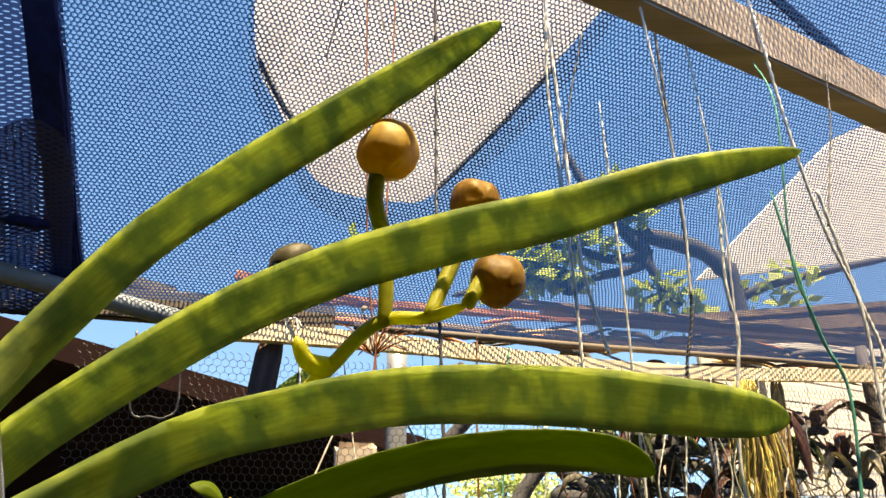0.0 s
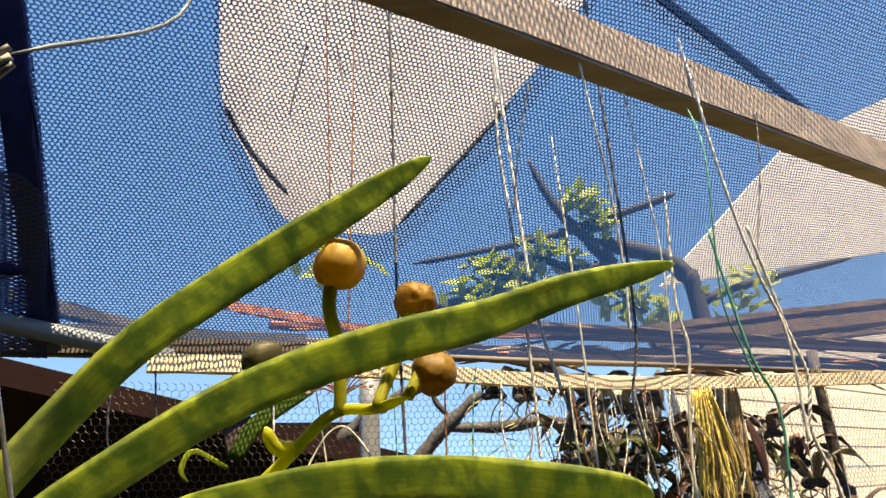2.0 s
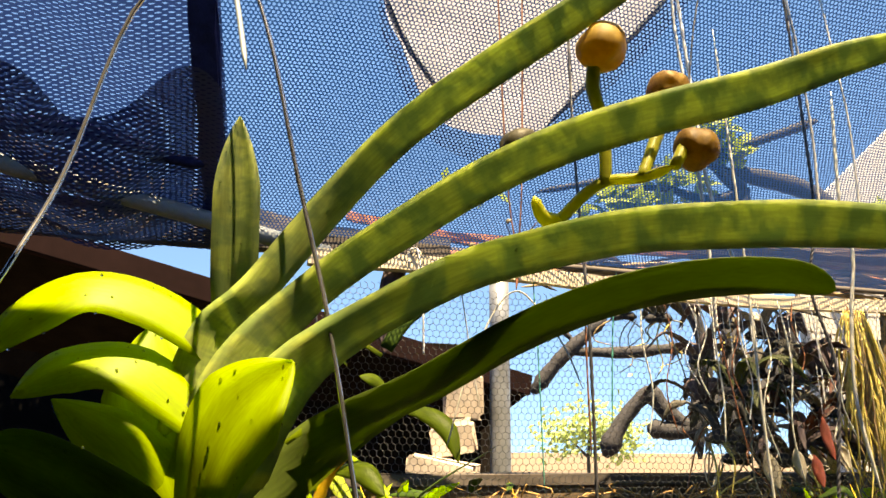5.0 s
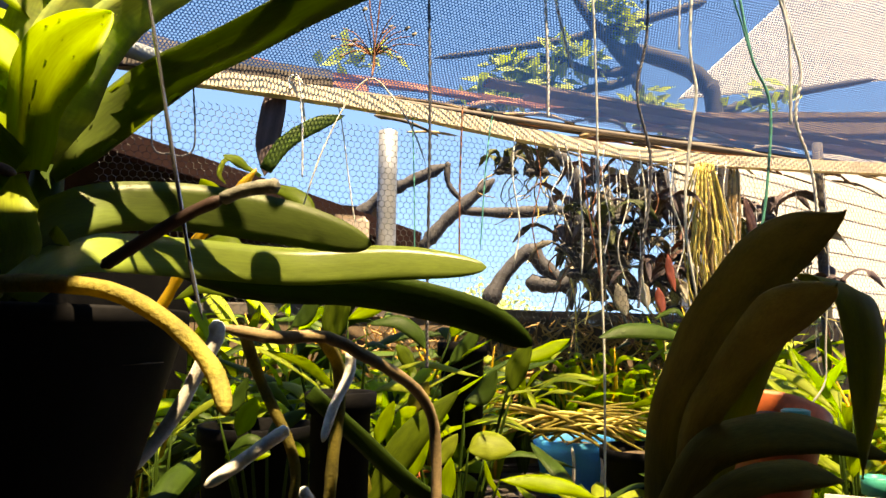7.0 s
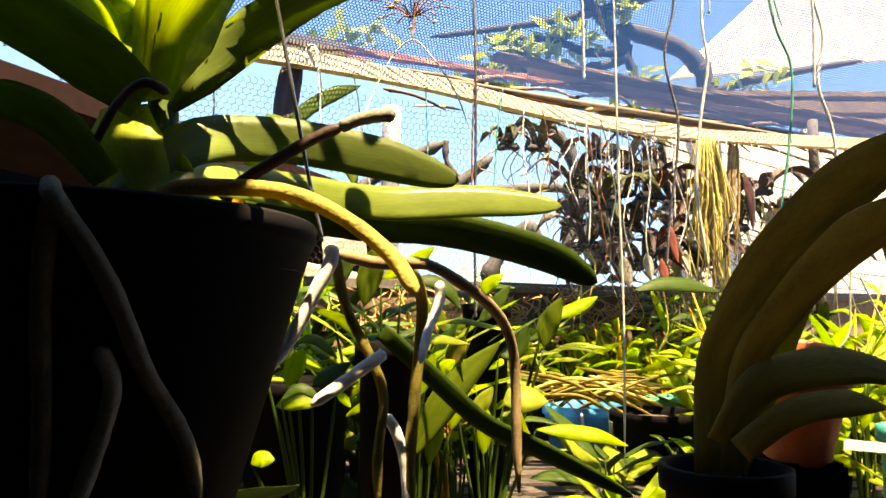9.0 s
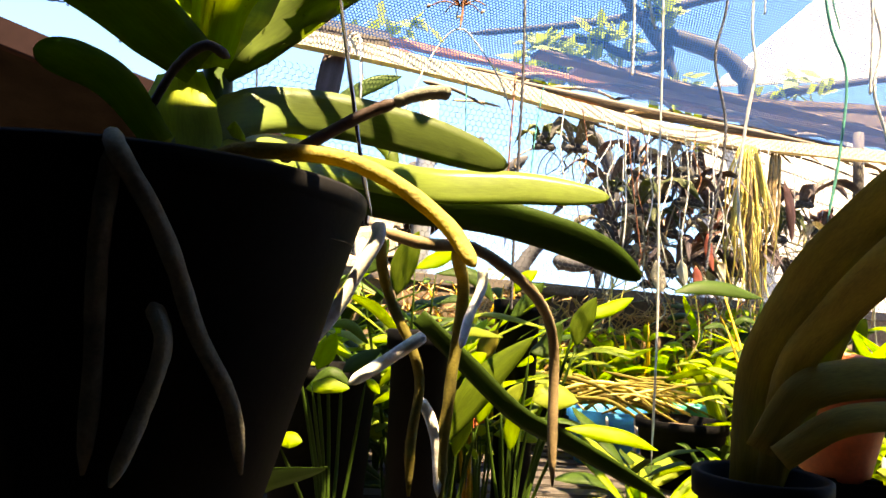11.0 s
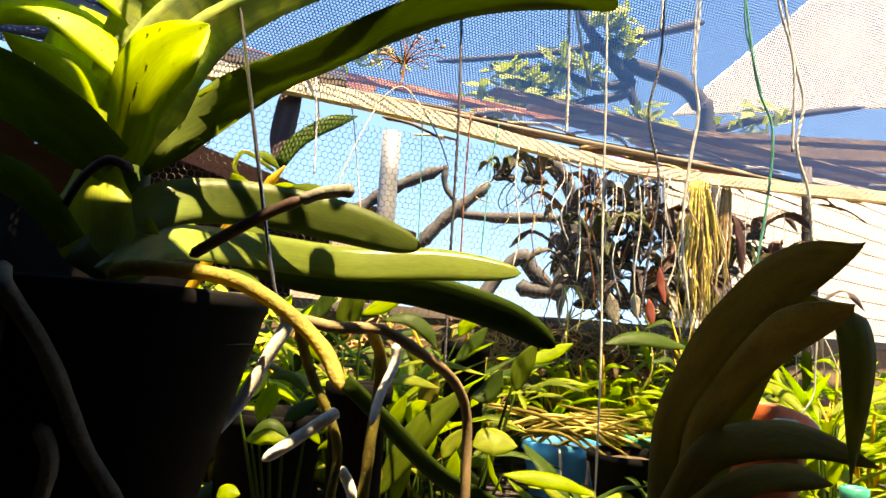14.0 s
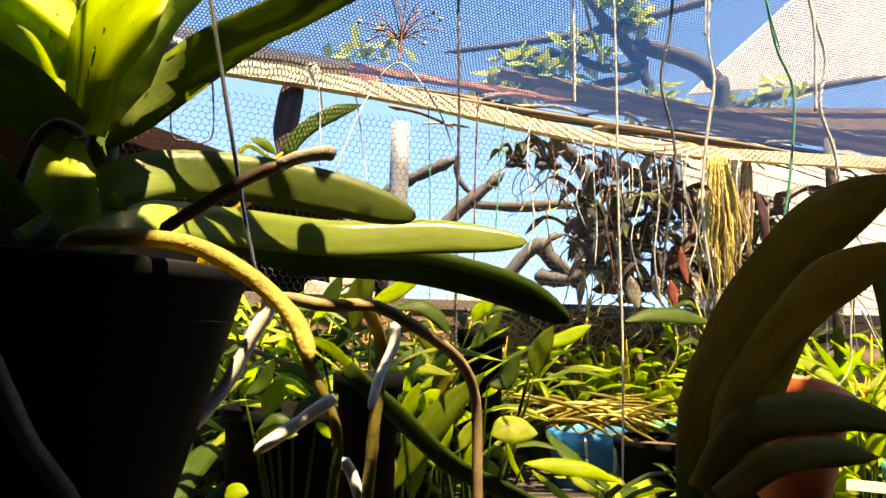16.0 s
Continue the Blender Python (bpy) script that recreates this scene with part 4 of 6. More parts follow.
bm = bmesh.new()
for pts, r in (([(-0.300, 0.335, 1.802), (-0.280, 0.335, 1.791), (-0.265, 0.335, 1.780)], 0.0068), ([(-0.272, 0.335, 1.807), (-0.277, 0.335, 1.792), (-0.284, 0.335, 1.780)], 0.0068), ([(-0.292, 0.333, 1.795), (-0.275, 0.331, 1.788), (-0.263, 0.333, 1.786)], 0.006), ([(-0.288, 0.334, 1.783), (-0.276, 0.332, 1.786), (-0.266, 0.334, 1.775)], 0.0056)):
    tube(pts, r, r * 0.9, 10, 10, 0.06, bm, 3)
kpart("hub", bm, GREY_PIPE, "worn grey hub")
for dx in (0, 22, 44):
    kpart("clip", tube([(-0.297, 0.330, 1.806), (-0.274, 0.330, 1.823), (-0.250, 0.330, 1.841)] if dx == 0 else ([(-0.285, 0.328, 1.801), (-0.266, 0.328, 1.816), (-0.247, 0.328, 1.832)] if dx == 22 else [(-0.277, 0.330, 1.799), (-0.261, 0.330, 1.812), (-0.246, 0.330, 1.827)]), 0.0027, 0.0027, 8, 8, blunt=True), PALE_STRING if dx == 22 else DARK_WIRE)
for pts in ([(-0.291, 0.335, 1.789), (-0.298, 0.325, 1.777), (-0.299, 0.305, 1.754)], [(-0.286, 0.335, 1.776), (-0.276, 0.325, 1.742), (-0.260, 0.305, 1.698), (-0.238, 0.275, 1.637)], [(-0.249, 0.330, 1.835), (-0.20, 0.50, 2.0), (-0.20, 0.54, 2.16)]):
    kpart("arm", tube(pts, 0.002, 0.0018, 12, 7), GREY_PIPE)

# pale plastic sheet lying over the net
sheet_edge = [Vector(p) for p in ((-0.271, 0.828, 2.461), (-0.314, 1.004, 2.361), (-0.339, 1.137, 2.289), (-0.321, 1.237, 2.242), (-0.264, 1.417, 2.161), (-0.099, 1.518, 2.144), (0.005, 1.498, 2.176), (0.122, 1.384, 2.258), (0.223, 1.291, 2.326), (0.315, 1.186, 2.398), (0.405, 1.055, 2.484), (0.417, 0.932, 2.549))]
bm = bmesh.new()
mid = sum(sheet_edge, Vector()) / len(sheet_edge)
loop = spline(sheet_edge, 44)
rings = []
for k in range(9):
    f = k / 8
    rings.append([bm.verts.new(mid.lerp(q, f) + Vector((0, 0, 0.03 * f * f + 0.006 * math.sin(9 * f + i * 0.9) * f - (0.02 if k == 8 else 0)))) for i, q in enumerate(loop)])
for a, b in zip(rings, rings[1:]):
    for i in range(len(loop)):
        j = (i + 1) % len(loop)
        bm.faces.new((a[i], a[j], b[j], b[i]))
tagged(link_mesh("plastic_sheet", bm, SHEET), "translucent white plastic sheet lying on the roof net", "plastic sheet")
for pts in ([(-0.330, 1.115, 2.282), (-0.303, 1.212, 2.238), (-0.244, 1.336, 2.187)], [(-0.008, 1.477, 2.163), (0.120, 1.361, 2.249), (0.249, 1.234, 2.340)]):
    tagged(link_mesh("sheet_hem", tube(pts, 0.006, 0.006, 14, 6), PALE_STRING), "bright folded hem of the plastic sheet", "hem")

# ---------- outside: neighbours and trees ----------
tagged(link_mesh("steel_post", tube([(-0.165, 2.62, 0), (-0.165, 2.62, 1.0), (-0.16, 2.62, 2.06)], 0.038, 0.038, 12, 16, blunt=True), POST_METAL), "round galvanised steel post behind the wire", "post", kind="structure")

house = thing("neighbour_house", "neighbouring house with red-brown fascia and dark eaves", "house", at=(-2, 4.2, 0))
HI = Matrix.Translation((2, -4.2, 0))


def hpart(name, bm, m, label="", smooth=False):
    bmesh.ops.transform(bm, matrix=HI, verts=bm.verts)
    return part(name, bm, m, house, label, smooth)


# the eave shade of this house lies in its near-black colours
hpart("fascia", rail((-2.658, 1.737, 2.353), (-0.049, 3.438, 1.722), 0.06, 0.10), FASCIA, "red-brown fascia board with shade in its colour")
hpart("soffit", quad([(-2.657, 1.737, 2.342), (-0.048, 3.438, 1.705), (-0.6, 4.6, 1.36), (-4.6, 3.0, 2.0)], 0.02), SHADE_TIMBER, "underside of the eave, blackened to stand for shade")
hpart("wall", quad([(-7.0, 1.4, 2.0), (-0.3, 4.1, 2.0), (-0.3, 4.1, 0), (-7.0, 1.4, 0)], 0.1), SHADE_TIMBER, "wall under the eave, blackened to stand for shade")
for k, (at, w, h) in enumerate((((-0.326, 2.450, 1.457), 0.16, 0.11), ((-0.289, 2.500, 1.609), 0.14, 0.16), ((-0.350, 2.400, 1.352), 0.24, 0.08))):
    bm = box((w, 0.12, h), 0.012)
    rng = random.Random(k)
    for v in bm.verts:
        v.co += Vector((rng.uniform(-1, 1), rng.uniform(-1, 1), rng.uniform(-1, 1))) * 0.01
    ob = tagged(link_mesh("concrete_block", bm, CONCRETE, smooth=False), "pale broken concrete block piled behind the sill", "block", "concrete blocks")
    ob.matrix_world = pose(*at, rng.uniform(-8, 8), rng.uniform(-12, 12), rng.uniform(-30, 30))

white = thing("white_house", "sunlit white house with a pale roof tilted out of the sun", "house", at=(4, 6, 0))
WI = Matrix.Translation((-4, -6, 0))


# the white roof, leaned forward so that the sun barely reaches it
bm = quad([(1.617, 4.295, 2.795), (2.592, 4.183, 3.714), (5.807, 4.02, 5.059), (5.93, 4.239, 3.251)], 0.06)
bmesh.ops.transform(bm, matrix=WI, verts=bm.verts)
part("eave", bm, WHITE_ROOF, white, "white roof plane tilted forward out of the sun", False)
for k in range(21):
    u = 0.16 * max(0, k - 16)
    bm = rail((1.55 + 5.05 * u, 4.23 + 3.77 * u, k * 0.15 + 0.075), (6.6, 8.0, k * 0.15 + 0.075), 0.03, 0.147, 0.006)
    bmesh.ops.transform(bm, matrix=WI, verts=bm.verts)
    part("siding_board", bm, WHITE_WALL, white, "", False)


def tree(name, at, trunk, limbs, clumps, m_leaf, label, leaf=0.05, seed=3):
    """A tapered trunk, bent limbs and clumps of small separate leaves."""
    rng = random.Random(seed)
    t = thing(name, label, "tree", at=at)
    inv = Matrix.Translation(-Vector(at))
    bm = tube(trunk, 0.06, 0.05, 24, 8, 0.1, seed=seed)
    for i, l in enumerate(limbs):
        tube(l, 0.05 if i == 0 else 0.034, 0.018, 16, 6, 0.15, bm, seed + i)
    bmesh.ops.transform(bm, matrix=inv, verts=bm.verts)
    part("trunk", bm, DRIFTWOOD, t)
    vs, fs = [], []
    for c, rad, num in clumps:
        for _ in range(num):
            p = Vector(c) + Vector((rng.gauss(0, 1), rng.gauss(0, 1), rng.gauss(0, 0.8))) * rad * 0.55
            d = Vector((rng.gauss(0, 1), rng.gauss(0, 1), rng.gauss(0, 0.7))).normalized()
            s = d.orthogonal().normalized() * leaf * 0.34
            n0, ln = len(vs), leaf * rng.uniform(0.7, 1.3)
            up = d.cross(s) * 0.3
            vs += [p, p + d * ln * 0.5 + s + up * 0.3, p + d * ln, p + d * ln * 0.5 - s + up * 0.3]
            fs.append((n0, n0 + 1, n0 + 2, n0 + 3))
    me = bpy.data.meshes.new("crown")
    me.from_pydata([Vector(v) - Vector(at) for v in vs], [], fs)
    me.materials.append(m_leaf)
    ob = new("crown", me)
    ob.parent = t
    return t


TY = 4.0
tree("small_tree", (1.75, TY, 0), [(1.75, TY, 0), (1.8, TY, 1.2), (1.736, 4.000, 2.601), (1.683, 4.000, 2.789), (1.560, 4.000, 2.900), (1.318, 4.000, 2.980), (1.178, 4.000, 3.013)],
     [[(1.253, 4.000, 2.872), (1.142, 4.000, 3.010), (0.993, 4.000, 3.182), (0.878, 4.000, 3.396), (0.797, 4.000, 3.615)], [(1.711, 4.000, 3.324), (1.459, 4.000, 3.239), (0.926, 4.000, 3.080), (0.434, 4.000, 2.989), (0.031, 4.000, 2.927)],
      [(1.280, 4.000, 2.900), (1.182, 4.000, 2.866), (1.005, 4.000, 2.852), (0.790, 4.000, 2.926), (0.542, 4.000, 2.932)], [(1.260, 4.000, 2.84), (1.149, 4.000, 2.784), (0.987, 4.000, 2.753), (0.869, 4.000, 2.711), (0.767, 4.000, 2.631)],
      [(1.223, 4.000, 2.925), (1.301, 4.000, 2.683), (1.421, 4.000, 2.559)], [(1.736, 4.000, 2.601), (2.007, 4.000, 2.694), (2.404, 4.000, 2.780), (2.750, 4.000, 2.843)], [(0.767, 4.000, 2.631), (0.657, 4.000, 2.745), (0.310, 4.000, 2.682), (0.070, 4.000, 2.635)]],
     [((1.104, 4.000, 3.303), 0.09, 50), ((1.203, 4.000, 3.125), 0.08, 36), ((0.517, 4.000, 2.879), 0.09, 50), ((0.607, 4.000, 2.756), 0.12, 90), ((0.744, 4.000, 2.766), 0.08, 36), ((0.396, 4.000, 2.696), 0.12, 60), ((0.806, 4.000, 2.961), 0.09, 34), ((1.002, 4.000, 2.932), 0.08, 24), ((1.302, 4.000, 2.637), 0.12, 45), ((2.008, 4.000, 2.662), 0.16, 40), ((1.440, 4.000, 2.525), 0.14, 40), ((-0.299, 4.000, 2.965), 0.10, 12), ((-0.539, 4.000, 2.938), 0.10, 12)],
     TREE_LEAF, "small tree with dark limbs and a few yellow-green leaf clumps", 0.13)
tree("far_tree", (2.0, 24, 0), [(2.0, 24, 0), (2.0, 24, 1.2), (2.1, 24, 2.2)], [[(2, 24, 1.2), (1.2, 24, 2.0)], [(2, 24, 1.2), (3, 24, 2.0)]],
     [((1.2, 24, 1.9), 0.8, 300), ((2.2, 24, 2.2), 0.9, 350), ((3.1, 24, 1.8), 0.8, 300)], LEAF, "distant round green tree beyond the garden", 0.22, 5)

# ---------- driftwood mounts behind the wire ----------
DY = 3.4
wood = thing("driftwood_mount", "dark twisted driftwood branches fixed behind the wire", "driftwood", at=(0.7, DY, 1.3))
for i, (pts, r, e) in enumerate((([(-0.415, 3.400, 1.788), (-0.211, 3.400, 1.964), (0.100, 3.400, 2.121)], 0.035, 0.028), ([(-0.033, 3.400, 1.683), (0.116, 3.400, 1.855), (0.339, 3.400, 2.049)], 0.035, 0.03),
        ([(0.114, 3.400, 1.884), (0.407, 3.400, 1.875), (0.701, 3.400, 1.887), (0.735, 3.400, 1.765), (0.722, 3.400, 1.386)], 0.026, 0.03), ([(0.099, 3.400, 2.136), (0.106, 3.400, 2.017), (0.200, 3.400, 1.905)], 0.018, 0.012),
        ([(0.295, 3.400, 1.393), (0.380, 3.400, 1.550), (0.509, 3.400, 1.679), (0.580, 3.400, 1.609), (0.721, 3.400, 1.496)], 0.045, 0.04), ([(0.494, 3.400, 1.522), (0.693, 3.400, 1.524), (0.868, 3.400, 1.727), (0.916, 3.400, 2.018)], 0.05, 0.04),
        ([(0.692, 3.400, 1.468), (0.783, 3.400, 1.812), (0.729, 3.400, 2.104), (0.585, 3.400, 2.221)], 0.04, 0.03), ([(0.864, 3.400, 1.526), (1.129, 3.400, 1.817), (1.224, 3.400, 2.111)], 0.045, 0.03))):
    bm = tube(pts, r, e, 18, 9, 0.22, seed=40 + i)
    bmesh.ops.transform(bm, matrix=Matrix.Translation((-0.7, -DY, -1.3)), verts=bm.verts)
    part("branch", bm, DRIFTWOOD, wood)

# ---------- plants ----------
def clump(name, at, num, length, width, m, label, category="orchid", spread=0.7, droop=0.5, seed=0, lean=(0, 0), group="", canes=0, fold=0.3):
    """A tuft of arching strap leaves from one foot."""
    rng = random.Random(seed)
    t = thing(name, label, category, group, at)
    for k in range(num):
        a = k * 2.4 + rng.uniform(-0.4, 0.4)
        out = Vector((math.cos(a), math.sin(a), 0)) + Vector((*lean, 0))
        L, sp = length * rng.uniform(0.65, 1.15), spread * rng.uniform(0.4, 1.2)
        pts = [out * 0.004, out * L * sp * 0.35 + Vector((0, 0, L * 0.42)), out * L * sp * 0.8 + Vector((0, 0, L * (0.75 - droop * 0.25))), out * L * sp * 1.25 + Vector((0, 0, L * (0.85 - droop)))]
        face = Vector((-out.x, -out.y, 1.1)) + Vector((rng.uniform(-0.4, 0.4), rng.uniform(-0.4, 0.4), 0))
        part("leaf", blade(pts, width * rng.uniform(0.8, 1.2), face, fold, 0.0012, 9, 0.6, 1.2, 0.02, seed * 31 + k), m, t)
    for k in range(canes):
        a = rng.uniform(0, 6.28)
        o = Vector((math.cos(a), math.sin(a), 0))
        part("cane", tube([o * 0.01, o * 0.03 + Vector((0, 0, length * 0.4)), o * 0.06 + Vector((0, 0, length * 0.8))], 0.006, 0.004, 8, 6, 0.15, seed=k), CANE, t)
    return t


def pot_at(name, at, r_top, r_foot, h, m, label, rim=0.008):
    t = thing(name, label, "pot", "bench pots", at)
    part("body", lathe([(0, 0), (r_foot, 0), (r_foot + 0.002, 0.004), (r_top - 0.004, h - 0.03), (r_top + rim * 0.4, h - 0.028), (r_top + rim * 0.5, h - 0.002), (r_top, h), (r_top - 0.005, h - 0.004), (r_top - 0.012, h - 0.03), (r_foot, 0.01), (0, 0.01)], 36), m, t)
    part("potting_bark", lathe([(r_top - 0.012, h - 0.03), (r_top * 0.5, h - 0.018), (0, h - 0.014)], 24, 0.05), BARK, t, "brown potting bark")
    return t


BENCH = 0.80
bench = thing("slatted_bench", "dark weathered slatted bench crowded with potted orchids", "bench", at=(0.4, 1.5, 0))
for k in range(22):
    y = 0.52 + k * 0.095
    part("slat", rail((-1.1, y - 1.5, BENCH - 0.01), (1.6, y - 1.5 + 0.1, BENCH - 0.01), 0.07, 0.02, 0.003), DARK_WOOD, bench, "", False)
for x, y in ((-1.0, -0.65), (1.45, -0.6), (-1.0, 0.7), (1.45, 0.75)):
    part("leg", tube([(x, y, 0), (x, y, 0.4), (x, y, BENCH - 0.02)], 0.035, 0.035, 4, 8), DARK_WOOD, bench)

BP = Vector((0.440, 2.000, 0.958))
blue = pot_at("blue_pot", (BP.x, BP.y, BENCH), 0.115, 0.09, BP.z - BENCH, BLUE_PLASTIC, "bright blue plastic pot with pale roots over it")
for k in range(40):
    rng = random.Random(900 + k)
    x0, y0, z0 = rng.uniform(-0.26, 0.0), -0.1 + rng.uniform(-0.06, 0.1), BP.z - BENCH + 0.025 + rng.uniform(0, 0.05)
    L = rng.uniform(0.2, 0.38)
    tw = rng.uniform(-0.05, 0.06)
    pts = [(x0, y0, z0 - tw), (x0 + L * 0.4, y0 - 0.03 + rng.uniform(-0.04, 0.04), z0 + 0.012), (x0 + L * 0.8, y0 - 0.02, z0 - 0.03 + tw), (x0 + L, y0 + rng.uniform(-0.06, 0.06), z0 - 0.06 + tw * 1.4)]
    part("root", tube(pts, rng.uniform(0.003, 0.007), 0.003, 10, 6, 0.2, seed=k), ROOT_YELLOW if k % 3 else STRAW, blue, "yellow root lying across the pot")
for k, x in enumerate((-0.03, 0.05, 0.09)):
    part("root", tube([(x, -0.118, 0.15), (x + 0.004, -0.122, 0.1), (x + 0.002, -0.108, 0.03)], 0.005, 0.005, 8, 6), ROOT_WHITE, blue)
BK = Vector((0.576, 1.750, 0.969))
pot_at("black_pot", (BK.x, BK.y, BENCH), 0.115, 0.09, BK.z - BENCH, BLACK_PLASTIC, "black plastic pot beside the blue one")
OP = Vector((0.462, 0.800, 1.165))
stand = tagged(link_mesh("wooden_stand", rail((OP.x - 0.05, OP.y + 0.045, (BENCH + OP.z - 0.15) / 2), (OP.x + 0.05, OP.y + 0.045, (BENCH + OP.z - 0.15) / 2), 0.10, OP.z - 0.15 - BENCH, 0.006), SHADE_TIMBER, smooth=False), "dark wooden block under the orange pot", "stand")
orange = pot_at("orange_pot", (OP.x, OP.y + 0.045, OP.z - 0.144), 0.060, 0.046, 0.15, ORANGE_PLASTIC, "orange plastic pot leaning on its stand, a tiny pot inside")
orange.rotation_euler.x = radians(18)

LABELS = {"LEAF": "mid-green strap-leaved orchid in the crowded bench", "LEAF_LIT_LIME": "sunlit yellow-green orchid in the crowded bench", "LEAF_SHADE_DEEP": "orchid with bench shade put into its dark green", "LEAF_FULL": "full green orchid in the crowded bench"}
GREENS = {"LEAF": LEAF_MID, "LEAF_LIT_LIME": LEAF_LIT_LIME, "LEAF_SHADE_DEEP": LEAF_SHADE_DEEP, "LEAF_FULL": LEAF_FULL}


def broad(name, at, num, length, width, m, label, seed, group, tall=0.0):
    """A low orchid with a few broad pointed leaves turned all ways."""
    rng = random.Random(seed)
    t = thing(name, label, "orchid", group, at)
    foot = rng.uniform(0.35, 0.8)
    for k in range(num):
        a = k * 2.4 + rng.uniform(-0.5, 0.5)
        out = Vector((math.cos(a), math.sin(a), 0))
        L, z = length * rng.uniform(0.7, 1.2), length * foot * rng.uniform(0.2, 1.0) + tall * rng.uniform(0.55, 1.0)
        rise = rng.uniform(0.25, 1.1)
        top = out * 0.02 + Vector((0, 0, z))
        st = part("stem", tube([(0, 0, 0), out * 0.012 + Vector((0, 0, z * 0.5)), top], 0.003, 0.002, 5, 5), LEAF_SHADE_DEEP, t)
        pts = [top, top + out * L * 0.5 + Vector((0, 0, L * 0.4 * rise)), top + out * L + Vector((0, 0, L * (rise - 0.35)))]
        face = Vector((-out.x * 0.5 + rng.uniform(-0.9, 0.9), -out.y * 0.5 - 0.5 + rng.uniform(-0.5, 0.5), 0.8))
        part("leaf", blade(pts, width * rng.uniform(0.8, 1.25), face, 0.22, 0.0012, 10, 0.5, 1.2, 0.015, seed * 17 + k, lance=rng.uniform(0.9, 1.3)), m, st)
    return t


def cane_tuft(at, num, length, m, seed):
    """Upright jointed canes with small pointed leaves in two rows."""
    rng = random.Random(seed)
    t = thing("cane_orchid", "tuft of yellow-green canes with small pointed leaves", "orchid", "cane orchids", at)
    for k in range(num):
        a, L = rng.uniform(0, 6.28), length * rng.uniform(0.7, 1.15)
        lean = Vector((math.cos(a), math.sin(a), 0)) * rng.uniform(0.1, 0.45) * L
        pts = [lean * 0.05, lean * 0.3 + Vector((0, 0, L * 0.5)), lean + Vector((0, 0, L))]
        cn = part("cane", tube(pts, 0.0055, 0.0035, 10, 6, 0.2, seed=k), CANE, t, "yellow jointed cane")
        for i in range(4):
            f = 0.45 + i * 0.16
            b = Vector(pts[1]).lerp(Vector(pts[2]), max(0, min(1, (f - 0.5) * 2)))
            o = Vector((math.cos(a + 1.3), math.sin(a + 1.3), 0)) * (1 if i % 2 else -1)
            part("leaf", blade([b, b + o * 0.03 + Vector((0, 0, 0.03)), b + o * 0.09 + Vector((0, 0, 0.03 - 0.03 * rng.random()))], 0.026, (0, -0.6, 0.8), 0.25, 0.001, 8, 0.5, 1.2, lance=1.0), m, cn)
    return t


TP = Vector((0.675, 1.950, 0.988))
pot_at("teal_pot", (TP.x, TP.y, BENCH), 0.05, 0.04, TP.z - BENCH, TEAL_PLASTIC, "small teal plastic pot behind the black one")

rng = random.Random(77)
k = 0
for row in range(9):
    for col in range(13):
        x, y = -0.75 + col * 0.19 + rng.uniform(-0.08, 0.08), 0.92 + row * 0.16 + rng.uniform(-0.07, 0.07)
        k += 1
        if (x > 0.35 and y < 1.2) or (x - BP.x) ** 2 + (y - BP.y) ** 2 < 0.045 or (x - BK.x) ** 2 + (y - BK.y) ** 2 < 0.02:
            continue
        if abs(x + 0.06 - (y + 0.19) * 0.195) < 0.10 and 0.85 < y < 1.95:
            continue
        if x < 0.0 + 0.09 * y and y < 1.35 and k % 3:
            continue
        # left of the slanting line the greens are darkened to stand for shade
        key = ("LEAF_LIT_LIME", "LEAF", "LEAF_LIT_LIME", "LEAF", "LEAF_SHADE_DEEP", "LEAF_LIT_LIME", "LEAF")[k % 7] if x > -0.02 + 0.09 * y else ("LEAF_SHADE_DEEP", "LEAF_SHADE_DEEP", "LEAF_FULL", "LEAF_SHADE_DEEP", "LEAF_SHADE_DEEP")[k % 5]
        low = 0.4 if abs(x + 0.02 - (y + 0.19) * 0.235) < 0.26 and 0.9 < y < 2.1 else 1.0
        size = (rng.uniform(0.26, 0.42) + 0.13 * (y - 1.2)) * low
        if k % 5 in (0, 2):
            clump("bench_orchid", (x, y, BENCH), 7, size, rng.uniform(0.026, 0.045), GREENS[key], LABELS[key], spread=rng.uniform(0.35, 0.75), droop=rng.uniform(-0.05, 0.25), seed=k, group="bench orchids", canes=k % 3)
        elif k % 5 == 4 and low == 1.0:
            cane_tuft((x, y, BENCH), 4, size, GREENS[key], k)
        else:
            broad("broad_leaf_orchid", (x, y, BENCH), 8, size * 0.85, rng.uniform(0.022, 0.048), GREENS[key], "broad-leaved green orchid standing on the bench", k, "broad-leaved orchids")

for k in range(34):
    q = wall(-0.75 + k * 0.073, 0.25 + 0.08 * math.sin(k * 2.3), BENCH)
    key = ("LEAF_LIT_LIME", "LEAF", "LEAF_SHADE_DEEP")[k % 3]
    if k % 2:
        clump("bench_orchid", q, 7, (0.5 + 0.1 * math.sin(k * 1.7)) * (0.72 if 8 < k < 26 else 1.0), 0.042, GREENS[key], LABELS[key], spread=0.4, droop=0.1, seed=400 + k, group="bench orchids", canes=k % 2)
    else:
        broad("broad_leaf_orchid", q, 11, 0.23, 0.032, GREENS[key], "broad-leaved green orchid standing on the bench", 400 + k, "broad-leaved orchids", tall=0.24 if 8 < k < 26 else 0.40)
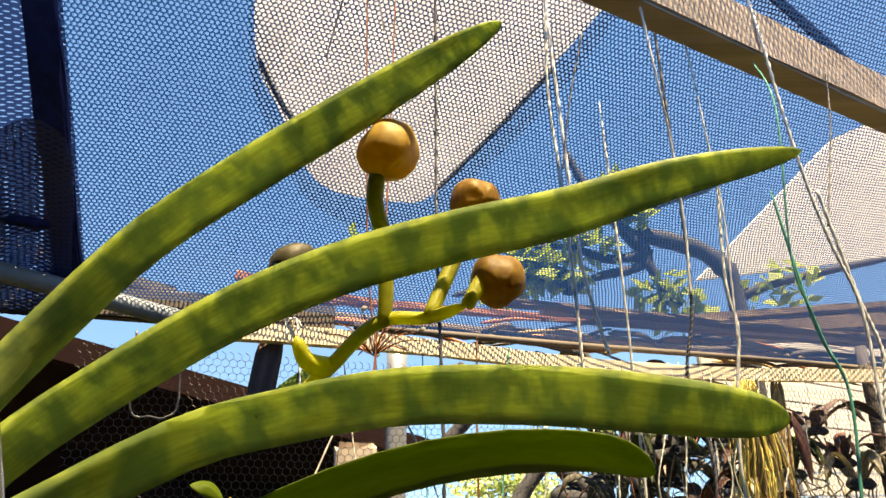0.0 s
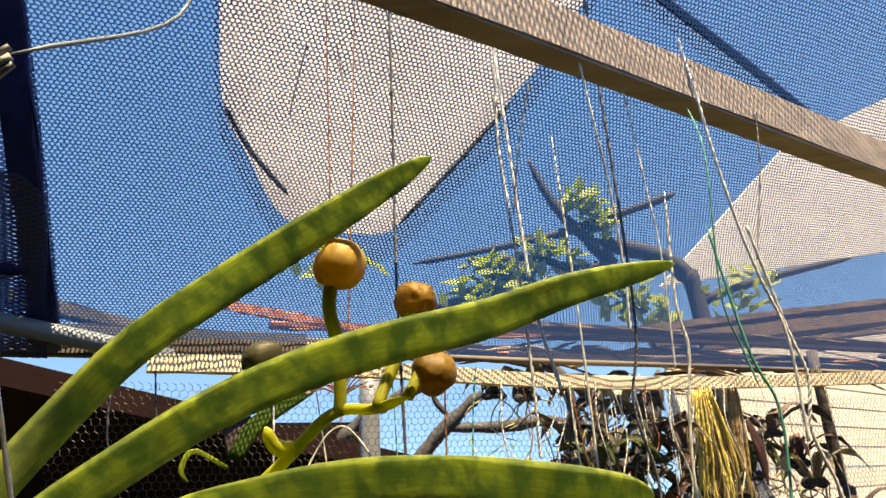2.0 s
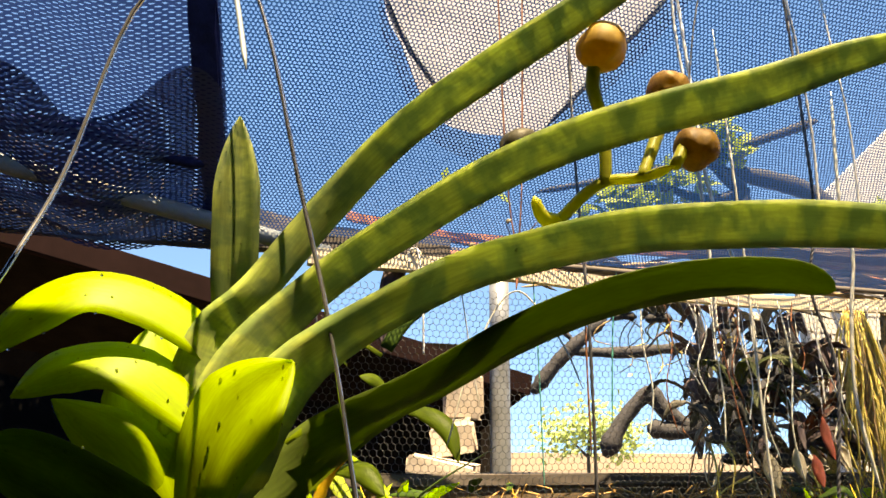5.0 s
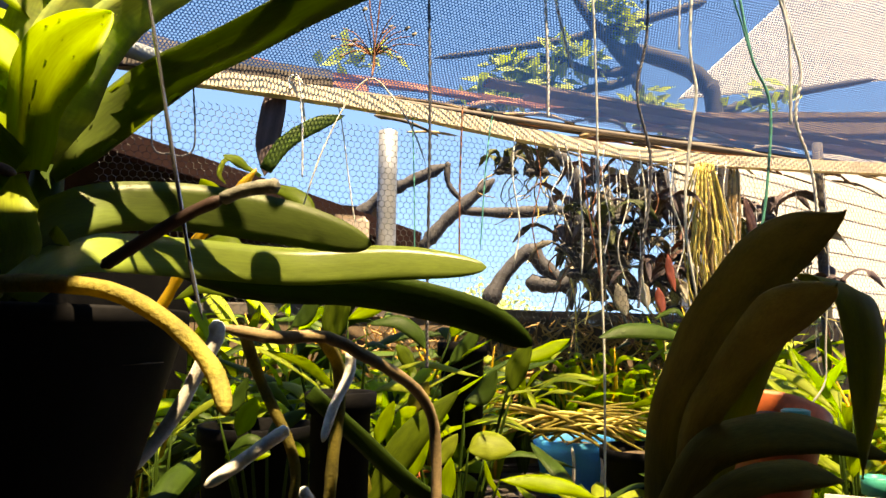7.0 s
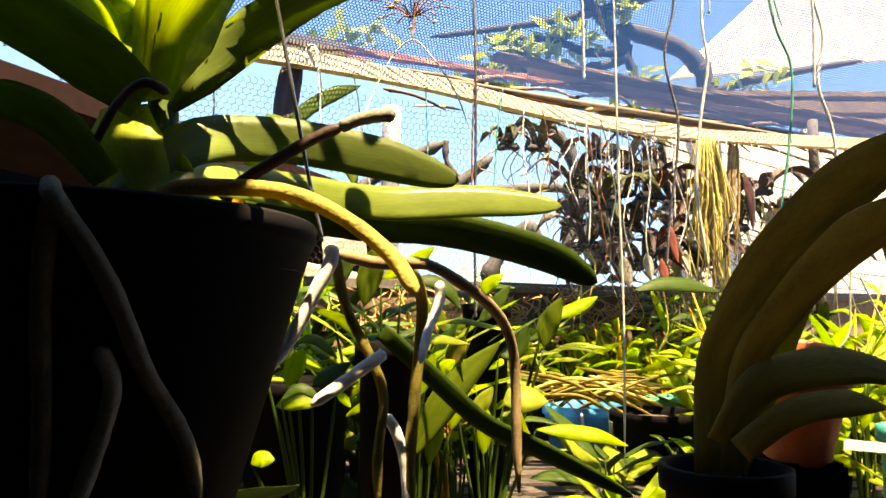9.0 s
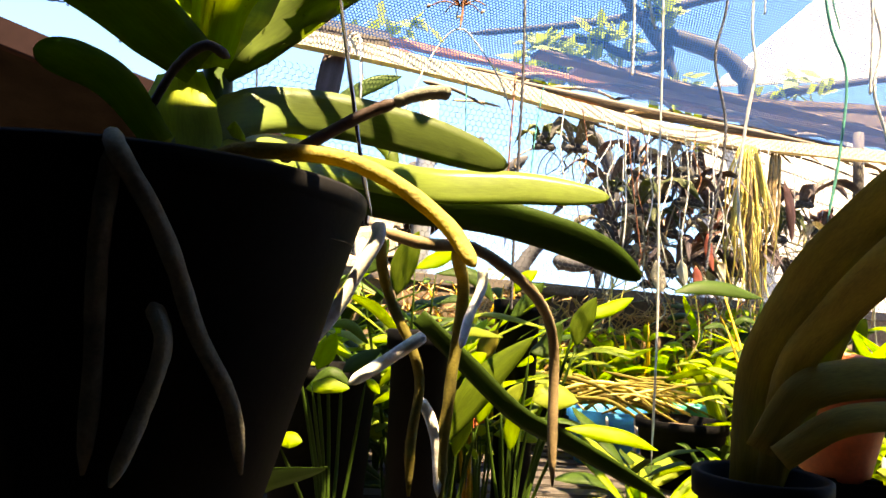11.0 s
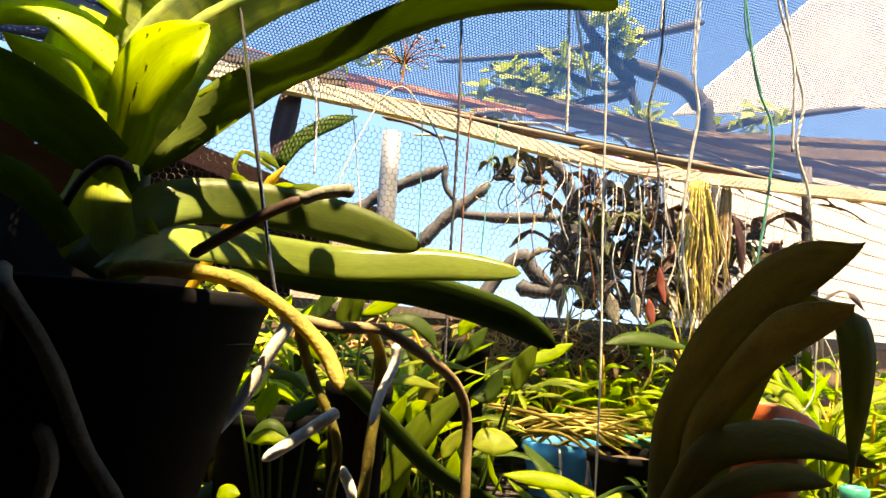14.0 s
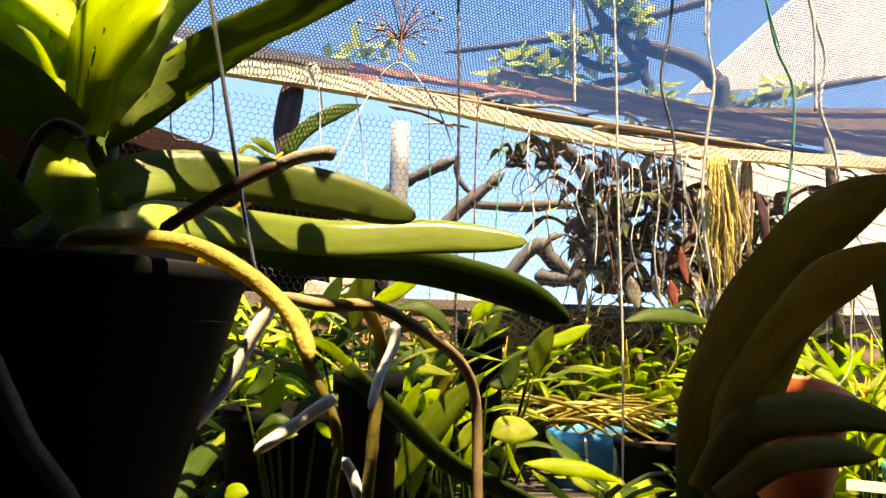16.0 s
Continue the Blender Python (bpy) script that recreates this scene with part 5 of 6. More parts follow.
for k in range(26):
    rng = random.Random(1950 + k)
    q = (-0.45 + 0.075 * k + rng.uniform(-0.03, 0.03), 1.15 + 0.13 * (k % 4) + rng.uniform(-0.02, 0.02), BENCH)
    if abs(q[0] + 0.02 - (q[1] + 0.19) * 0.235) < 0.27:
        continue
    broad("broad_leaf_orchid", q, 10, rng.uniform(0.15, 0.24), rng.uniform(0.016, 0.03), (LEAF_MID, LEAF_LIT_LIME, LEAF_LIT_LIME, LEAF_MID)[k % 4], "broad-leaved green orchid standing on the bench", 700 + k, "broad-leaved orchids", tall=0.26)

pot_at("teal_pot", (0.713, 1.0, BENCH), 0.019, 0.015, 0.239, TEAL_PLASTIC, "small teal plastic pot beside the orange one")
cane_tuft((0.515, 2.22, BENCH), 5, 0.291, LEAF_LIT_LIME, 820)
cane_tuft((0.636, 2.28, BENCH), 5, 0.351, LEAF_LIT_LIME, 821)
cane_tuft((0.746, 2.34, BENCH), 5, 0.295, LEAF_LIT_LIME, 822)
cane_tuft((0.794, 2.22, BENCH), 5, 0.326, LEAF_LIT_LIME, 823)
cane_tuft((0.585, 2.28, BENCH), 5, 0.368, LEAF_LIT_LIME, 824)

for k in range(12):
    rng = random.Random(2400 + k)
    broad("broad_leaf_orchid", (-0.30 + 0.034 * k + rng.uniform(-0.02, 0.02), 1.16 + 0.07 * (k % 3), BENCH), 8, rng.uniform(0.07, 0.11), rng.uniform(0.022, 0.034), (LEAF_FULL, LEAF_MID, LEAF_FULL, LEAF_LIT_LIME)[k % 4], "low broad-leaved green orchid standing on the bench", 860 + k, "broad-leaved orchids", tall=0.16 + 0.05 * (k % 4))

# the orchids standing closest behind the hanging pot, each broad leaf on its own stem, coloured as lit or shaded
def stem_orchid(foot, leaves):
    t = thing("broad_leaf_orchid", "broad-leaved orchid behind the hanging pot, light and shade in its leaf colours", "orchid", "broad-leaved orchids", foot)
    back = Matrix.Translation(-t.location)
    for pts, w, m in leaves:
        top = Vector(pts[0])
        mid = Vector(foot).lerp(top, 0.5) + Vector((0, 0.03, 0))
        for nm, bm, mm in (("stem", tube([foot, mid, top], 0.0034, 0.0024, 8, 6, 0.1), LEAF_SHADE_DEEP), ("leaf", blade(pts, w, (0.05, -0.8, 0.55), 0.18, 0.0014, 18, 0.55, 1.1, 0.03, len(pts), lance=1.0), m)):
            bmesh.ops.transform(bm, matrix=back, verts=bm.verts)
            st = part(nm, bm, mm, t if nm == "stem" else st)


stem_orchid((-0.233, 0.92, BENCH), [([(-0.265, 0.9, 1.109), (-0.255, 0.9, 1.135), (-0.241, 0.9, 1.164)], 0.0322, LEAF_LIT_LIME), ([(-0.276, 0.88, 1.083), (-0.248, 0.88, 1.092), (-0.213, 0.88, 1.087)], 0.0299, LEAF_LIT_LIME), ([(-0.255, 0.9, 1.173), (-0.224, 0.9, 1.178), (-0.191, 0.9, 1.15)], 0.0179, LEAF_FULL), ([(-0.265, 0.86, 1.095), (-0.238, 0.86, 1.111), (-0.209, 0.86, 1.093)], 0.0172, LEAF_SHADE_DEEP), ([(-0.3, 0.84, 1.011), (-0.287, 0.84, 1.018), (-0.268, 0.84, 1.016)], 0.0254, LEAF_LIT_LIME), ([(-0.194, 0.92, 1.099), (-0.183, 0.92, 1.09), (-0.172, 0.92, 1.077)], 0.0146, LEAF_LIT_LIME), ([(-0.307, 0.95, 1.134), (-0.282, 0.95, 1.153), (-0.266, 0.95, 1.189)], 0.0243, LEAF_SHADE_DEEP), ([(-0.234, 0.95, 1.104), (-0.211, 0.95, 1.122), (-0.175, 0.95, 1.142)], 0.028, LEAF_SHADE_DEEP)])
stem_orchid((-0.066, 0.97, BENCH), [([(-0.071, 0.95, 1.089), (-0.062, 0.95, 1.118), (-0.046, 0.95, 1.155)], 0.0243, LEAF_LIT_LIME), ([(-0.041, 0.97, 1.108), (-0.032, 0.97, 1.131), (-0.013, 0.97, 1.144)], 0.0247, LEAF_LIT_LIME), ([(-0.084, 0.9, 1.003), (-0.046, 0.9, 1.07), (-0.011, 0.9, 1.118), (0.05, 0.9, 1.176)], 0.0483, LEAF_FULL), ([(-0.107, 0.92, 0.981), (-0.111, 0.92, 1.022), (-0.109, 0.92, 1.068)], 0.02, LEAF_MID), ([(-0.085, 0.9, 0.983), (-0.092, 0.9, 1.027), (-0.091, 0.9, 1.08)], 0.0393, LEAF_OLIVE), ([(-0.056, 0.93, 0.99), (-0.047, 0.93, 1.032), (-0.036, 0.93, 1.07)], 0.0276, LEAF_MID), ([(-0.021, 0.96, 1.036), (-0.01, 0.96, 1.072), (0.005, 0.96, 1.112)], 0.0264, LEAF_LIT_LIME), ([(-0.133, 0.98, 1.142), (-0.113, 0.98, 1.116), (-0.084, 0.98, 1.091)], 0.0345, LEAF_SHADE_DEEP), ([(-0.145, 0.99, 1.051), (-0.12, 0.99, 1.079), (-0.085, 0.99, 1.108)], 0.0387, LEAF_SHADE_DEEP)])
stem_orchid((0.044, 1.02, BENCH), [([(0.035, 1.0, 0.991), (0.037, 1.0, 1.027), (0.042, 1.0, 1.064)], 0.0254, LEAF_LIT_LIME), ([(0.02, 1.02, 1.048), (0.032, 1.02, 1.069), (0.053, 1.02, 1.098)], 0.0278, LEAF_MID), ([(0.071, 1.03, 1.07), (0.102, 1.03, 1.08), (0.147, 1.03, 1.073)], 0.052, LEAF_MID), ([(0.117, 0.98, 1.035), (0.166, 0.98, 1.032), (0.213, 0.98, 1.026), (0.265, 0.98, 1.009)], 0.0288, LEAF_LIT_LIME), ([(0.094, 1.0, 1.062), (0.103, 1.0, 1.031), (0.121, 1.0, 1.001)], 0.0098, LEAF_LIT_LIME), ([(-0.022, 1.0, 1.128), (-0.01, 1.0, 1.157), (0.005, 1.0, 1.181)], 0.0312, LEAF_OLIVE), ([(0.066, 1.05, 1.148), (0.095, 1.05, 1.159), (0.118, 1.05, 1.199)], 0.0346, LEAF_SHADE_DEEP), ([(0.144, 1.05, 1.162), (0.152, 1.05, 1.201), (0.175, 1.05, 1.246)], 0.0366, LEAF_FULL), ([(0.152, 1.08, 1.21), (0.202, 1.08, 1.228), (0.247, 1.08, 1.25)], 0.0271, LEAF_LIT_LIME)])
stem_orchid((-0.136, 1.12, BENCH), [([(-0.166, 1.1, 1.23), (-0.156, 1.1, 1.291), (-0.134, 1.1, 1.346)], 0.0465, LEAF_FULL), ([(-0.137, 1.12, 1.281), (-0.092, 1.12, 1.305), (-0.04, 1.12, 1.341)], 0.0343, LEAF_LIT_LIME), ([(-0.099, 1.08, 1.272), (-0.049, 1.08, 1.277), (-0.018, 1.08, 1.259), (0.004, 1.08, 1.228)], 0.0312, LEAF_SHADE_DEEP), ([(0.045, 1.12, 1.251), (0.058, 1.12, 1.273), (0.084, 1.12, 1.291)], 0.0279, LEAF_LIT_LIME), ([(-0.232, 1.1, 1.266), (-0.208, 1.1, 1.288), (-0.186, 1.1, 1.33)], 0.0317, LEAF_SHADE_DEEP), ([(0.041, 1.15, 1.2), (0.071, 1.15, 1.234), (0.101, 1.15, 1.273)], 0.0285, LEAF_SHADE_DEEP), ([(-0.051, 1.12, 1.237), (-0.034, 1.12, 1.217), (-0.022, 1.12, 1.187)], 0.0279, LEAF_FULL)])
# black pots added to fill the shaded gaps between the leaves
pot_at("black_pot", (-0.115, 0.86, BENCH), 0.045, 0.034, round(1.176 - BENCH, 3), BLACK_PLASTIC, "black pot added as a shaded gap among the bench orchids")
pot_at("black_pot", (-0.279, 1.08, BENCH), 0.092, 0.074, round(1.105 - BENCH, 3), BLACK_PLASTIC, "black pot added as a shaded gap among the bench orchids")
pot_at("black_pot", (0.074, 1.3, BENCH), 0.047, 0.035, round(1.241 - BENCH, 3), BLACK_PLASTIC, "black pot added as a shaded gap among the bench orchids")

tag = tagged(link_mesh("plant_tag", blade([(0.003, 1.200, 0.888), (-0.003, 1.200, 0.921), (-0.007, 1.200, 0.956)], 0.016, (0, -1, 0.1), 0.02, 0.001, 6, 1.0), WHITE_ROOF), "white plastic plant tag stuck among the leaves", "plant tag")
flower = thing("small_flower", "small orange-red star flower among the bench leaves", "flower", at=(-0.007, 1.200, 1.005))
stem = part("stem", tube([(0, 0, 0), (0.004, 0.02, -0.12), (0, 0.05, -0.3)], 0.002, 0.002, 8, 5), STALK, flower)
for k in range(6):
    a = k * math.pi / 3 + 0.2
    d = Vector((math.cos(a), -0.25, math.sin(a)))
    part("petal", blade([(0, 0, 0), d * 0.011, d * 0.024], 0.006, (0, -1, 0), 0.1, 0.0008, 6, 0.6, 1.2), ORANGE_PLASTIC, stem)

# tangle of dry roots under the sill
vs = bmesh.new()
for k in range(420):
    rng = random.Random(1200 + k)
    s0, z0 = rng.uniform(-0.1, 1.5), rng.uniform(1.10, 1.33)
    p = [Vector(wall(s0 + i * rng.uniform(-0.05, 0.06), 0.42 + rng.uniform(-0.04, 0.0), z0 - i * rng.uniform(0.0, 0.06))) for i in range(4)]
    tube(p, 0.0032, 0.002, 8, 4, 0.1, vs, k)
tagged(link_mesh("dry_roots", vs, DRY), "tangle of dry brown roots under the sill", "roots", kind="stuff")

# the big drooping leaves close by, above the orange pot
AP = Vector((0.277, 0.660, 1.023))
pot_at("black_pot", (AP.x, AP.y, BENCH), 0.07, 0.055, AP.z - BENCH + 0.02, BLACK_PLASTIC, "black plastic pot of the drooping orchid")
arch = thing("drooping_orchid", "dark drooping thick-leaved orchid in front of the orange pot", "orchid", at=tuple(AP))
AI = Matrix.Translation(-arch.location)
for i, (pts, w, m) in enumerate((([(0.262, 0.655, 1.030), (0.262, 0.640, 1.148), (0.259, 0.580, 1.210), (0.252, 0.500, 1.257), (0.246, 0.420, 1.287), (0.235, 0.340, 1.306), (0.223, 0.270, 1.315), (0.210, 0.210, 1.315)], 0.045, LEAF_DUSK),
        ([(0.285, 0.650, 1.030), (0.280, 0.600, 1.154), (0.275, 0.520, 1.210), (0.260, 0.430, 1.245), (0.240, 0.340, 1.267), (0.223, 0.270, 1.276), (0.204, 0.210, 1.278)], 0.036, LEAF_DUSK),
        ([(0.252, 0.600, 1.074), (0.283, 0.580, 1.137), (0.327, 0.570, 1.158), (0.383, 0.560, 1.161), (0.450, 0.550, 1.139)], 0.042, LEAF_DUSK),
        ([(0.259, 0.580, 1.071), (0.305, 0.560, 1.112), (0.353, 0.550, 1.125), (0.395, 0.540, 1.121)], 0.030, LEAF_DUSK),
        ([(0.300, 0.690, 1.030), (0.352, 0.690, 1.150), (0.385, 0.660, 1.250), (0.415, 0.620, 1.310), (0.421, 0.560, 1.307), (0.425, 0.540, 1.269), (0.417, 0.530, 1.201), (0.407, 0.530, 1.124)], 0.052, LEAF_OLIVE))):
    near = i < 2
    bm = blade(pts, w, (-0.5, -0.5, -0.5) if near else (0.25, -0.9, 0.35), 0.22, 0.003, 36, 0.95, 1.2, 0.03, i, base_face=(0.1, -1.0, 0.0) if near else None)
    bmesh.ops.transform(bm, matrix=AI, verts=bm.verts)
    part("leaf", bm, m, arch)

# yellow cane with small leaves between the pot and the far wall
cane = thing("cane_orchid", "yellow jointed cane with a few small green leaves", "orchid", at=(-0.48, 0.99, BENCH))
CI = Matrix.Translation(-cane.location)


def cpart(name, bm, m, label="", under=None):
    bmesh.ops.transform(bm, matrix=CI, verts=bm.verts)
    return part(name, bm, m, under or cane, label)


yellow_cane = cpart("cane", tube([(-0.480, 0.990, 0.800), (-0.475, 0.970, 1.100), (-0.435, 0.955, 1.235), (-0.394, 0.950, 1.305), (-0.372, 0.950, 1.351), (-0.350, 0.950, 1.399), (-0.315, 0.950, 1.433), (-0.295, 0.950, 1.470), (-0.266, 0.950, 1.508)], 0.0085, 0.0075, 36, 9, 0.16), CANE, "ridged yellow cane")
for pts, w, m in (([(-0.313, 0.950, 1.430), (-0.325, 0.935, 1.458), (-0.341, 0.920, 1.484)], 0.042, LEAF_LIT_LIME), ([(-0.274, 0.950, 1.503), (-0.294, 0.940, 1.521), (-0.313, 0.930, 1.524)], 0.022, LEAF_FULL), ([(-0.292, 0.950, 1.470), (-0.269, 0.940, 1.475), (-0.246, 0.930, 1.474)], 0.018, LEAF_LIT_LIME), ([(-0.259, 0.950, 1.477), (-0.218, 0.937, 1.474), (-0.185, 0.923, 1.451), (-0.168, 0.910, 1.406)], 0.030, LEAF_FULL), ([(-0.364, 0.950, 1.365), (-0.386, 0.935, 1.387), (-0.413, 0.920, 1.405)], 0.026, LEAF_LIT_LIME), ([(-0.352, 0.950, 1.391), (-0.307, 0.935, 1.395), (-0.270, 0.920, 1.362)], 0.034, LEAF_FULL), ([(-0.382, 0.950, 1.304), (-0.334, 0.935, 1.327), (-0.277, 0.920, 1.309)], 0.030, LEAF_FULL)):
    cpart("leaf", blade(pts, w, (0, -0.8, 0.6), 0.3, 0.001, 14, 0.4, 1.3, lance=1.1), m, "", yellow_cane)

# ---------- orchids hanging in the far opening ----------
def hanging(at, seed, m, roots=14, top=1.9, rm=None):
    """A small orchid on a wooden raft with roots, hung on a wire."""
    rng = random.Random(seed)
    t = clump("hanging_orchid", at, 7, 0.18, 0.040, m, "backlit orchid on a dark raft hanging in the far opening", spread=0.9, droop=0.7, seed=seed, group="hanging orchids")
    part("raft", tube([(-0.05, 0, 0.0), (0, 0, 0.006), (0.05, 0, 0)], 0.02, 0.017, 6, 7, 0.25, seed=seed), DRIFTWOOD, t, "dark wooden raft")
    for k in range(rng.randint(3, 10)):
        x, L = rng.uniform(-0.06, 0.06), rng.uniform(0.06, 0.4) ** 1.2
        bend = rng.uniform(-0.12, 0.12)
        pts = [(x, 0, 0), (x + bend * 0.6, rng.uniform(-0.02, 0.02), -L * 0.35), (x + bend * rng.uniform(-0.5, 1.2), rng.uniform(-0.03, 0.03), -L * 0.75), (x + bend * rng.uniform(0, 1.5), rng.uniform(-0.03, 0.03), -L)]
        part("root", tube(pts, rng.uniform(0.002, 0.0042), 0.0018, 10, 5, 0.1, seed=k), (ROOT_TAN, ROOT_GREY, STRAW, RUST_WIRE, ROOT_GREY)[rng.randrange(5)], t)
    part("hanger", tube([(0, 0, 0.01), (0.004, 0, (top - at[2]) * 0.5), (0, 0, top - at[2])], 0.0013, 0.0013, 8, 5), STEEL, t, "steel hanging wire")
    return t


# backlight and haze on these orchids are painted into some leaf colours
for k, at in enumerate(((0.493, 2.300, 1.554), (0.553, 2.150, 1.590), (0.713, 2.350, 1.544), (0.743, 2.200, 1.629), (0.899, 2.400, 1.540), (0.947, 2.300, 1.412), (0.606, 2.400, 1.395), (0.710, 2.200, 1.393), (1.181, 2.500, 1.568), (1.361, 2.500, 1.602), (1.460, 2.400, 1.407), (0.432, 2.600, 1.894), (0.664, 2.600, 1.864), (0.781, 2.600, 1.826), (0.554, 2.500, 1.724), (0.637, 2.300, 1.513), (0.802, 2.300, 1.464), (0.956, 2.500, 1.685), (0.513, 2.200, 1.457), (0.663, 2.300, 1.354), (0.827, 2.250, 1.344), (0.819, 2.500, 1.788), (0.319, 2.700, 1.920), (1.026, 2.450, 1.574), (1.201, 2.400, 1.391), (0.673, 2.300, 1.659), (1.281, 2.500, 1.708), (1.379, 2.450, 1.533))):
    hanging(at, 200 + k, (HANG_DARK, HANG_GREEN, BRONZE, HANG_DARK, HAZE_GREY, HANG_DARK, PALE_LEAF)[k % 7])

# a thick bundle of yellow roots tied to the batten
bundle = thing("root_bundle", "long bundle of yellow dry roots tied under the batten", "roots", at=(0.931, 2.184, 1.829))
for k in range(70):
    rng = random.Random(500 + k)
    x, L = rng.gauss(0, 0.03), rng.uniform(0.2, 0.58)
    pts = [(x * 0.5, rng.uniform(-0.015, 0.015), 0.01), (x, rng.uniform(-0.02, 0.02), -L * 0.35), (x * 1.3 + rng.uniform(-0.02, 0.02), rng.uniform(-0.03, 0.03), -L * 0.7), (x * 1.2 + rng.uniform(-0.03, 0.03), rng.uniform(-0.03, 0.03), -L)]
    part("root", tube(pts, 0.0036, 0.0022, 10, 5, 0.1, seed=k), STRAW if k % 5 else ROOT_TAN, bundle)

bark = thing("bark_strip", "brown fibrous bark strip with a red leaf hanging beside the roots", "bark", at=(1.085, 2.300, 1.855))
for k in range(7):
    rng = random.Random(80 + k)
    x, L = rng.uniform(-0.02, 0.02), rng.uniform(0.3, 0.42)
    part("fibre", tube([(x, 0, 0), (x + rng.uniform(-0.01, 0.01), 0.01, -L * 0.5), (x + rng.uniform(-0.02, 0.02), 0, -L)], 0.007, 0.004, 10, 6, 0.25, seed=k), DRY if k % 2 else ROOT_TAN, bark)
part("leaf", blade([(0.03, 0, -0.1), (0.05, -0.01, -0.2), (0.06, 0, -0.32)], 0.035, (0, -1, 0.1), 0.2, 0.001, 10, 0.5, 1.2, lance=1.0), BRONZE, bark, "dull red leaf")
for k in range(16):
    rng = random.Random(60 + k)
    s0 = 0.28 + k * 0.055 + rng.uniform(-0.02, 0.02)
    z0, L = 1.86, rng.uniform(0.2, 0.55)
    w = rng.uniform(-0.03, 0.03)
    wire([wall(s0, -0.02, z0), wall(s0 + w, -0.03, z0 - L * 0.35), wall(s0 - w * 0.6, -0.03, z0 - L * 0.7), wall(s0 + w * 0.8, -0.03, z0 - L)], rng.uniform(0.0014, 0.0026), (PALE_STRING, RUST_WIRE, STEEL, PALE_STRING)[k % 4], "thin string hanging from the batten among the orchids", "hanging_string", 5, 16, "hanging strings")

wire([(0.622, 1.025, 2.245), (0.651, 1.051, 2.243), (0.743, 1.122, 2.246), (0.835, 1.189, 2.243), (1.044, 1.362, 2.246), (1.242, 1.531, 2.244), (1.509, 1.759, 2.244)], 0.003, GREEN_STRING, "teal cord lying along the top of the beam", "hanging_string", 6, 40)
tagged(link_mesh("roof_pole", tube([(0.451, 1.008, 2.497), (0.557, 1.088, 2.478), (0.780, 1.250, 2.441), (1.062, 1.460, 2.393), (1.456, 1.744, 2.329)], 0.011, 0.011, 16, 8, 0.05, blunt=True), NAVY), "dark pole lying on the roof net", "pole", kind="structure")

# a pale cupped leaf and a pink one among the hanging roots
tagged(link_mesh("hanging_leaf", blade([(0.613, 2.12, 1.425), (0.626, 2.12, 1.37), (0.639, 2.12, 1.321)], 0.05, (0.1, -1, 0.2), 0.35, 0.0015, 12, 0.6, 1.1, 0.04, 3, lance=1.0), PALE_LEAF), "pale dry cupped leaf hanging among the roots", "leaf", "hanging leaves")
tagged(link_mesh("hanging_leaf", blade([(0.742, 2.12, 1.415), (0.751, 2.12, 1.373), (0.759, 2.12, 1.325)], 0.034, (0.1, -1, 0.2), 0.35, 0.0015, 12, 0.6, 1.1, 0.04, 3, lance=1.0), PINK_LEAF), "dull red leaf hanging among the roots", "leaf", "hanging leaves")
tagged(link_mesh("hanging_leaf", blade([(0.692, 2.12, 1.431), (0.701, 2.12, 1.396), (0.71, 2.12, 1.348)], 0.038, (0.1, -1, 0.2), 0.35, 0.0015, 12, 0.6, 1.1, 0.04, 3, lance=1.0), PALE_LEAF), "pale dry cupped leaf hanging among the roots", "leaf", "hanging leaves")
tagged(link_mesh("hanging_leaf", blade([(0.778, 2.12, 1.521), (0.785, 2.12, 1.465), (0.799, 2.12, 1.4)], 0.03, (0.1, -1, 0.2), 0.35, 0.0015, 12, 0.6, 1.1, 0.04, 3, lance=1.0), PINK_LEAF), "dull red leaf hanging among the roots", "leaf", "hanging leaves")

# ---------- more strings and wires ----------
wire([(-0.352, 1.6, 1.868), (-0.353, 1.6, 1.896), (-0.341, 1.6, 1.904), (-0.328, 1.6, 1.889), (-0.316, 1.6, 1.768), (-0.312, 1.6, 1.642)], 0.0026, STEEL, "bright wire hooked over the pale batten", "wire_hook", n=40)
wire([(0.173, 0.950, 2.353), (0.197, 0.950, 1.891), (0.206, 0.950, 1.790), (0.230, 0.950, 1.681)], 0.0028, STEEL, "thick grey wire hanging from the net")
wire([(0.366, 1.000, 2.410), (0.372, 1.000, 1.934), (0.368, 1.000, 1.763), (0.349, 1.000, 1.657), (0.369, 1.000, 1.537), (0.350, 1.000, 1.378), (0.342, 1.000, 1.300)], 0.0026, DARK_WIRE, "kinked dark wire hanging from the net", n=40)
wire([(0.653, 1.500, 2.233), (0.634, 1.500, 1.958), (0.645, 1.500, 1.841), (0.622, 1.500, 1.694), (0.608, 1.500, 1.523), (0.631, 1.500, 1.331)], 0.0036, PALE_STRING, "pale twine hanging from the net", n=40)
wire([(0.514, 1.000, 1.946), (0.543, 1.000, 1.735), (0.572, 1.000, 1.644), (0.562, 1.000, 1.511), (0.541, 1.000, 1.390)], 0.0024, GREEN_STRING, "green string hanging from the net", n=40)
wire([(0.557, 0.950, 1.923), (0.584, 0.950, 1.760), (0.600, 0.950, 1.681), (0.588, 0.950, 1.601), (0.608, 0.950, 1.524), (0.615, 0.950, 1.438)], 0.0028, STEEL, "kinked bright steel wire hanging from the net", n=40)
wire([(0.342, 1.300, 2.288), (0.353, 1.300, 1.858), (0.355, 1.300, 1.503), (0.360, 1.300, 1.214), (0.356, 1.300, 0.916)], 0.0023, PALE_STRING, "long pale thread hanging to the bench", n=40)
